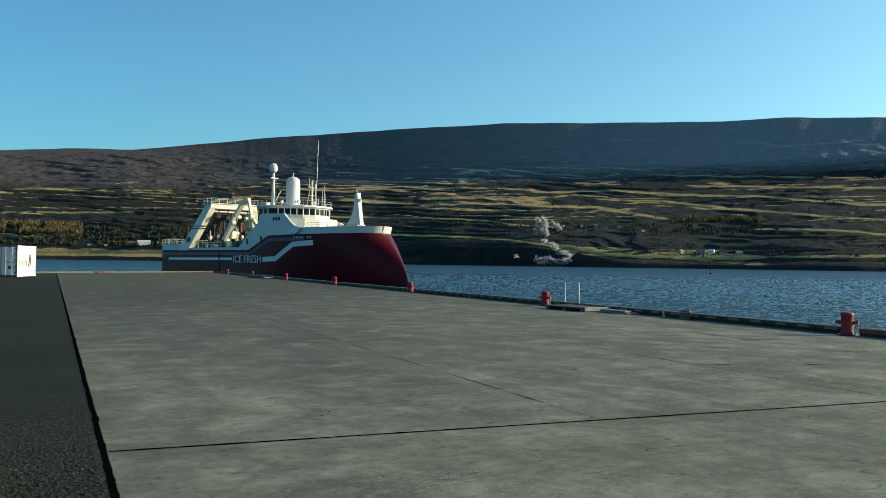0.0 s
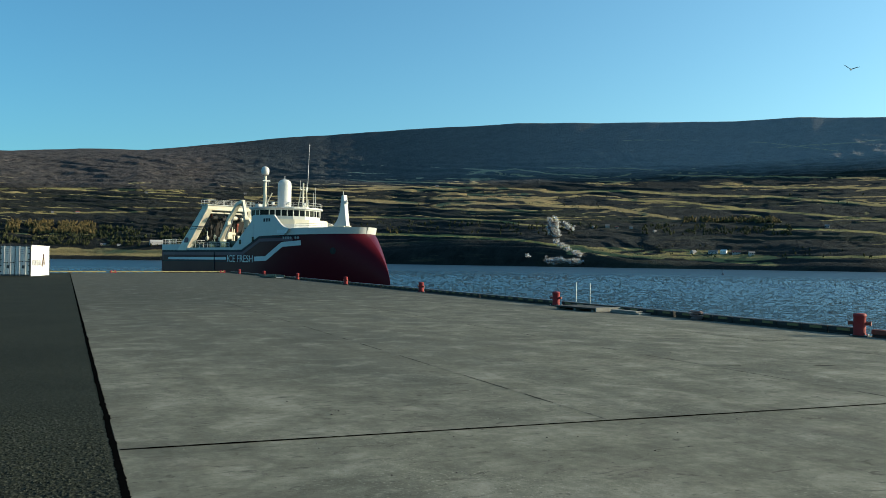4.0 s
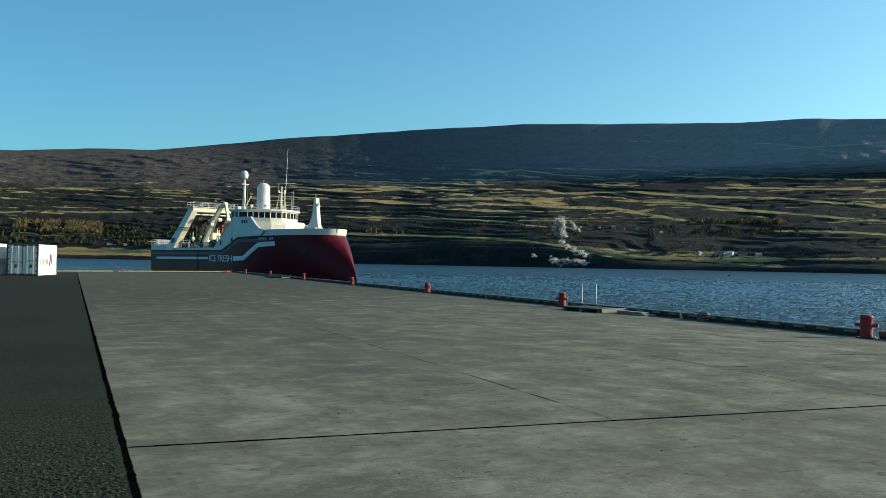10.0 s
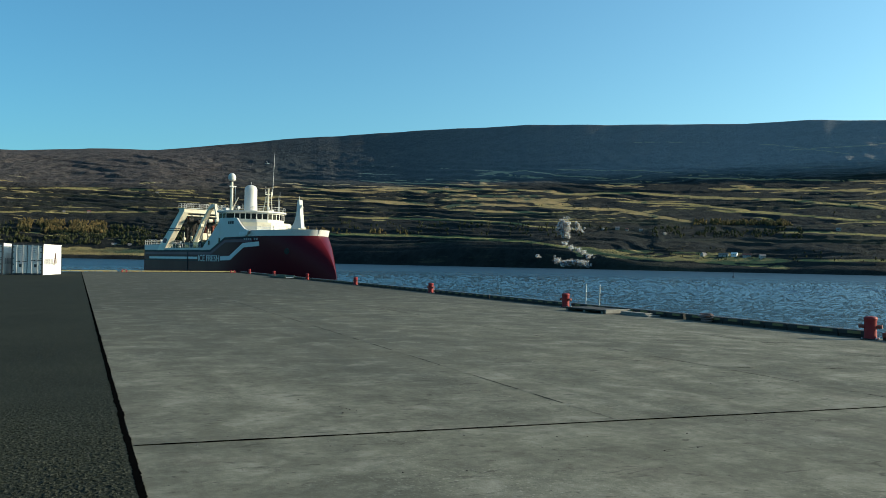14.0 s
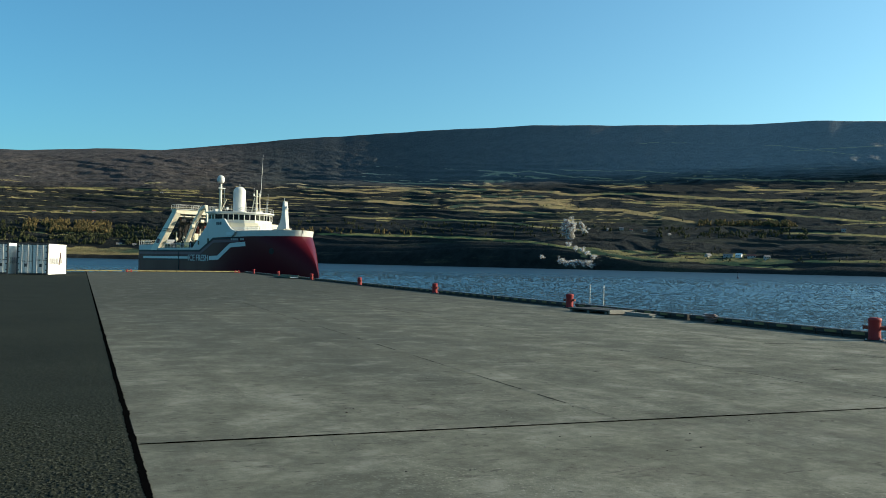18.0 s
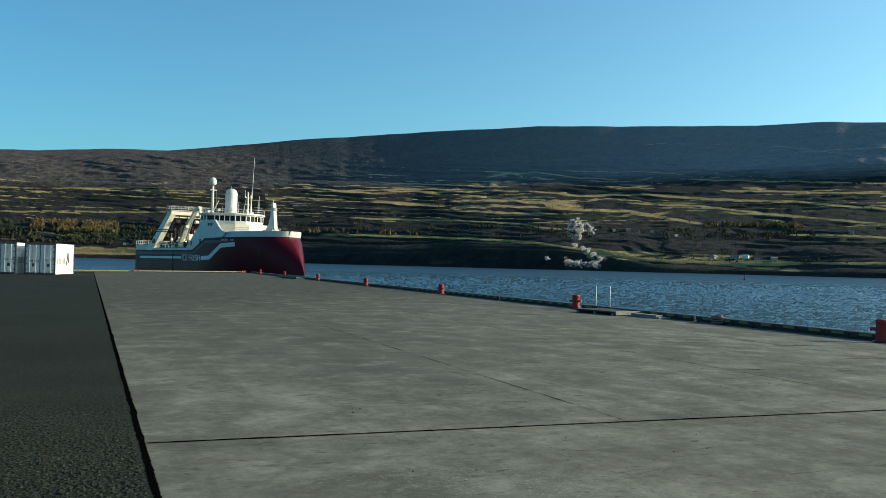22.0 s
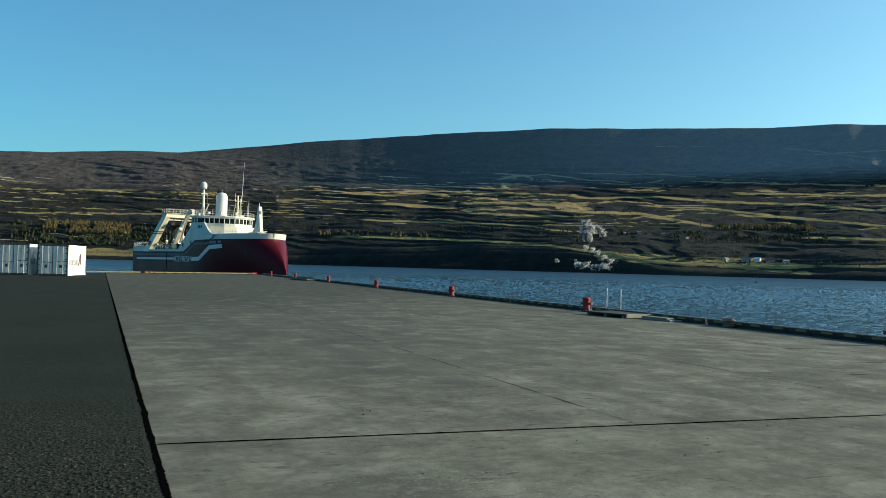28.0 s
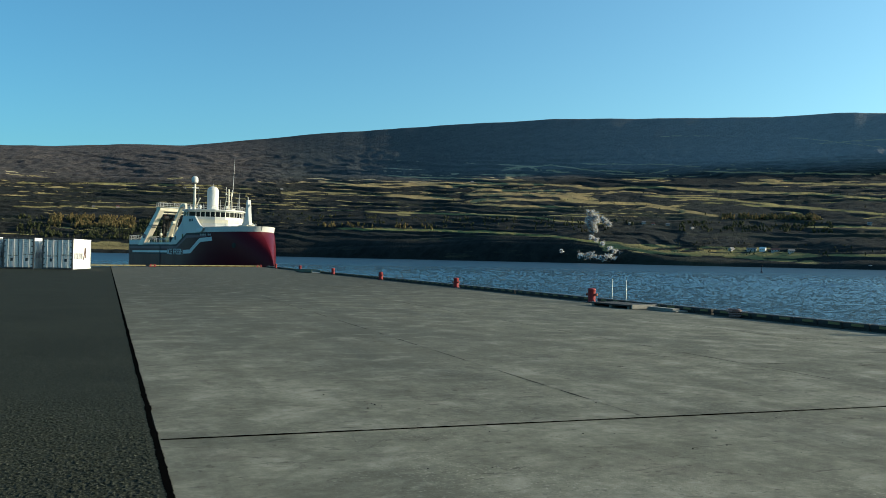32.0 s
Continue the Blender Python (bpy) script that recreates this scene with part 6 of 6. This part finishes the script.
def scatter(n, a0, a1, e0, e1, seed, clump=0.0):
    rnd = random.Random(seed)
    out = []
    while len(out) < n:
        a, e = rnd.uniform(a0, a1), rnd.uniform(e0, e1)
        if float(vnoise(a * 1.7, e * 3.0 + seed, 3)) > clump:
            out.append((a, e))
    return out


grove("birch_wood", "stand of golden birches on the lower slope", LEAF_GOLD, scatter(560, -3.3, 1.6, 1.42, 2.1, 21, 0.33), 9.5, 1)
grove("willow_wood", "green willows and spruces on the lower slope", LEAF_GREEN, scatter(900, -5, 9.5, 0.75, 1.95, 22, 0.44), 8.5, 2)
grove("birch_wood", "row of golden birches above the fields", LEAF_GOLD, scatter(150, 38.6, 44.6, 2.78, 2.98, 23, 0.3) + scatter(60, 43.4, 44.8, 2.75, 2.95, 24, 0.2), 8, 3)
grove("willow_wood", "dark green plantation above the fields", LEAF_GREEN, scatter(260, 36.5, 45.5, 2.0, 2.6, 25, 0.45), 5.5, 4)
grove("birch_wood", "scattered golden birches on the slope", LEAF_GOLD, scatter(60, 13.0, 20.5, 1.85, 2.1, 26, 0.45), 8, 5)
grove("willow_wood", "scattered green scrub on the slope", LEAF_GREEN, scatter(240, 9, 34, 1.9, 2.7, 27, 0.48), 6, 6)
grove("willow_wood", "low scrub along the fields", LEAF_GREEN, scatter(150, -4, 52, 3.0, 4.6, 28, 0.62), 4, 7)
grove("willow_wood", "scrub above the shore bank", LEAF_GREEN, scatter(70, 36, 52, 0.5, 1.3, 29, 0.5), 4, 8)


def puff(parent, c, r, n, seed, spread=(1, 1, 1)):
    """One drifting lump of steam, of many small uneven clumps about its own origin."""
    rnd, g = random.Random(seed), MB()
    for _ in range(n):
        d = Vector((rnd.gauss(0, 0.52) * spread[0], rnd.gauss(0, 0.52) * spread[1], rnd.gauss(0, 0.52) * spread[2])) * r
        g.cloudlet(d, r * (0.12 + 0.30 * rnd.random()), rnd, 0.5)
    o = part("puff", g, STEAM, parent)
    o.location = c
    return tagged(o, kind="stuff")


def plume(label, spots, seed):
    """A plume of steam: puffs at (azimuth, elevation, radius, drift to the left in metres, rise in metres)."""
    az0, el0 = spots[0][:2]
    base = on_hill(az0, el0)
    t = thing("steam_plume", label, "steam", pose(base.x, base.y, base.z))
    dist = math.hypot(base.x, base.y)
    moves = []
    for i, (az, el, r, drift, rise) in enumerate(spots):
        d = dist - 14
        p = Vector((d * math.sin(radians(az)), d * math.cos(radians(az)), EYE[2] + d * math.tan(radians(el))))
        left = Vector((-math.cos(radians(az)), math.sin(radians(az)), 0))
        o = puff(t, p - base, r * 1.15, 60, seed + i, (1.5, 1.0, 0.7) if el0 < 1 else (0.7, 0.9, 1.2))
        moves.append((o, p - base, left * drift + Vector((0, 0, rise))))
    return t, moves


HIGH = plume("white steam plume rising from the hot springs on the bank", [(31.0, 1.95, 7, -2, 2), (30.95, 2.15, 8, -3, 4), (30.8, 2.35, 9, -5, 5), (30.6, 2.5, 9, -8, 6), (30.95, 2.6, 7, -9, 6), (30.6, 2.75, 6, -10, 8), (31.1, 1.8, 6, -1, 2)], 40)
SIDE = plume("thin white steam wisp above the bank", [(31.95, 2.3, 5, -2, 2), (31.75, 2.5, 5, -3, 3), (31.6, 2.7, 4.5, -5, 3)], 60)
LOW = plume("white steam drifting off the shore below the hot spring", [(32.5, 0.14, 4.5, 4, 1), (32.3, 0.3, 5, 5, 1), (32.1, 0.16, 4.5, 6, 1), (31.8, 0.24, 4.5, 7, 2), (31.5, 0.18, 4.5, 7, 2), (31.2, 0.28, 5.5, 8, 2), (30.9, 0.2, 5, 8, 2), (30.6, 0.3, 5, 8, 3), (29.2, 0.55, 3, 3, 4), (31.0, 1.5, 4, 2, 2), (31.4, 1.28, 4, 2, 2), (31.8, 1.08, 4, 2, 2), (32.2, 0.88, 4, 2, 2), (32.5, 0.66, 4, 1, 2)], 80)
fall = thing("hot_waterfall", "thin white hot waterfall down the shore bank", "waterfall", pose(*on_hill(32.75, 0.66)))
for i in range(3):
    part("water_strand", MB().rod((-4 + i * 2.2, -9 - i, -20), (-4 + i * 2.0, -9 - i, 1.5), 0.9, 0.5, 6), STEAM, fall)


def gull(label):
    """A gull with spread wings, its head towards +y."""
    t = thing("gull", label, "gull", pose(200, -60, 20), "gulls over the quay")
    body = MB().rod((0, -0.26, 0), (0, 0.0, 0), 0.03, 0.085, 10).rod((0, 0.0, 0), (0, 0.16, 0.015), 0.085, 0.06, 10).rod((0, 0.16, 0.015), (0, 0.27, 0.03), 0.06, 0.03, 10)
    part("body", body, GULL_WHITE, t)
    part("tail", MB().add([(-0.03, -0.24, 0), (0.03, -0.24, 0), (0.08, -0.38, 0), (-0.08, -0.38, 0), (-0.03, -0.24, 0.015), (0.03, -0.24, 0.015), (0.08, -0.38, 0.01), (-0.08, -0.38, 0.01)], [(3, 2, 1, 0), (4, 5, 6, 7), (0, 1, 5, 4), (1, 2, 6, 5), (2, 3, 7, 6), (3, 0, 4, 7)]), GULL_WHITE, t)
    part("bill", MB().rod((0, 0.26, 0.03), (0, 0.33, 0.02), 0.014, 0.004, 6), GULL_BILL, t)
    wings = []
    for s in (-1, 1):
        o = [(0.03, 0.10), (0.30, 0.16), (0.70, 0.02), (0.45, -0.05), (0.28, -0.06), (0.03, -0.10)]
        n = len(o)
        z = lambda x: 0.10 * math.sin(x * 2.6)
        vs = [(s * x, y, z(x) + 0.012) for x, y in o] + [(s * x, y, z(x) - 0.008) for x, y in o]
        fs = [tuple(range(n))[::-1], tuple(range(n, 2 * n))] + [(i, (i + 1) % n, n + (i + 1) % n, n + i) for i in range(n)]
        wings.append(part("wing", MB().add(vs, fs if s > 0 else [f[::-1] for f in fs]), GULL_GREY, t, "grey spread wing"))
    return t, wings


GULLS = [gull("grey and white gull gliding over the fjord"), gull("gull flying low against the dark hill"), gull("white gull skimming over the water")]
buoy = thing("marker_buoy", "small dark spar buoy afloat on the fjord", "buoy", pose(330, 373, SEA))
part("float", MB().spin([(0.5, -0.6), (0.7, -0.2), (0.7, 0.3), (0.3, 0.6), (0.12, 0.8)], n=12), NAVY, buoy)
part("spar", MB().rod((0, 0, 0.7), (0, 0, 3.2), 0.12, 0.07, 8), NAVY, buoy)
part("top_mark", MB().spin([(0.05, 3.0), (0.4, 3.2), (0.4, 3.6), (0.05, 3.8)], n=10), NAVY, buoy)


# ---- what moves ----
def flight(rows, bank=0.0):
    """Poses along (t, x, y, z), heading the way it flies."""
    out = []
    for i, (t, *p) in enumerate(rows):
        a, b = rows[max(i - 1, 0)], rows[min(i + 1, len(rows) - 1)]
        d = Vector(b[1:]) - Vector(a[1:])
        yaw = math.degrees(math.atan2(-d.x, d.y))
        if out:
            yaw += 360 * round((out[-1][2] - yaw) / 360)
            yaw = max(out[-1][2] - 80, min(out[-1][2] + 80, yaw))
        out.append((t, p, yaw))
    return [(t, pose(*p, 0, bank, yaw)) for t, p, yaw in out]


def motions():
    walk(ship, [(t, pose(x, y, SEA, 0, 0, h)) for t, x, y, h in (
        (0, 33.60, 136.90, -71.71), (4, 31.85, 142.90, -72.14), (8, 30.06, 148.72, -72.57), (12, 28.26, 154.33, -72.98), (16, 26.43, 159.76, -73.38),
        (20, 24.57, 165.00, -73.76), (24, 22.69, 170.04, -74.12), (28, 20.79, 174.89, -74.48), (32, 18.86, 179.55, -74.81))])
    for t, moves in (HIGH, SIDE, LOW):
        for i, (o, p, d) in enumerate(moves):
            rows = []
            for k, time in enumerate((0, 8, 16, 24, 32)):
                u = k / 4
                q = p + d * u + Vector((2.0 * math.sin(2.1 * i + 1.9 * k), 0, 1.6 * math.cos(1.3 * i + 1.5 * k)))
                rows.append((time, pose(*q, 0, 0, 14 * k + 8 * math.sin(i + k))))
            walk(o, rows)
    glide_left = [(11, 70.0, 84.9, 12.4), (11.5, 62.8, 87.9, 13.4), (12, 56.1, 91.1, 14.8), (12.5, 49.1, 95.0, 14.7), (13, 42.2, 99.4, 14.5), (13.5, 34.8, 104.3, 14.3)]
    glide_low = [(23, 90.7, 78.5, 1.2), (23.5, 86.1, 83.4, 1.9), (24, 82.1, 88.8, 2.9), (24.5, 77.4, 94.2, 3.8), (25, 72.7, 100.4, 4.7), (25.5, 67.8, 107.2, 5.6)]
    paths = (
        [(0, 10, 20, 45), (1.2, 26, 42, 34), (2.5, 41.7, 50.3, 20.4), (3.0, 44.5, 48.6, 18.3), (3.5, 49.6, 49.9, 16.9), (4.4, 66, 55, 20), (5.5, 73.7, 70.9, 25.4), (6.0, 67.7, 70.9, 21.3),
         (6.5, 72.1, 79.0, 20.2), (7, 78.1, 84.4, 19.5), (7.5, 78.0, 80.4, 17.4), (8, 80.6, 77.7, 15.8), (9, 108, 90, 10), (10, 190, 90, 14), (20, 400, -60, 30), (32, 500, -300, 40)],
        [(0, 260, -20, 12), (3, 190, 60, 13), (4.4, 125, 84, 15), (5.2, 96, 92, 15), (5.6, 84.5, 82.5, 14.2), (6.0, 74.6, 65.7, 12.4), (6.5, 76, 50, 11), (8, 100, 34, 12), (10, 112, 52, 11), *glide_left, (16, -60, 150, 15), (32, -420, 120, 40)],
        [(0, 420, -100, 6), (16, 320, -40, 5), (21.5, 150, 60, 2), *glide_low, (27, 90, 175, 6), (29, 140, 135, 4), (30.5, 128, 86, 1.6), (31.6, 113, 99, 1.7), (32, 110.7, 101.2, 1.8)])
    for n, ((t, wings), rows) in enumerate(zip(GULLS, paths)):
        walk(t, flight(rows, (14, -10, 0)[n]))
        for s, w in zip((-1, 1), wings):
            beat = [(32 * k / 96, pose(0, 0, 0, 0, s * (-6 + 16 * math.sin(k * 1.9 + n)), 0)) for k in range(97)]
            walk(w, beat)


motions()
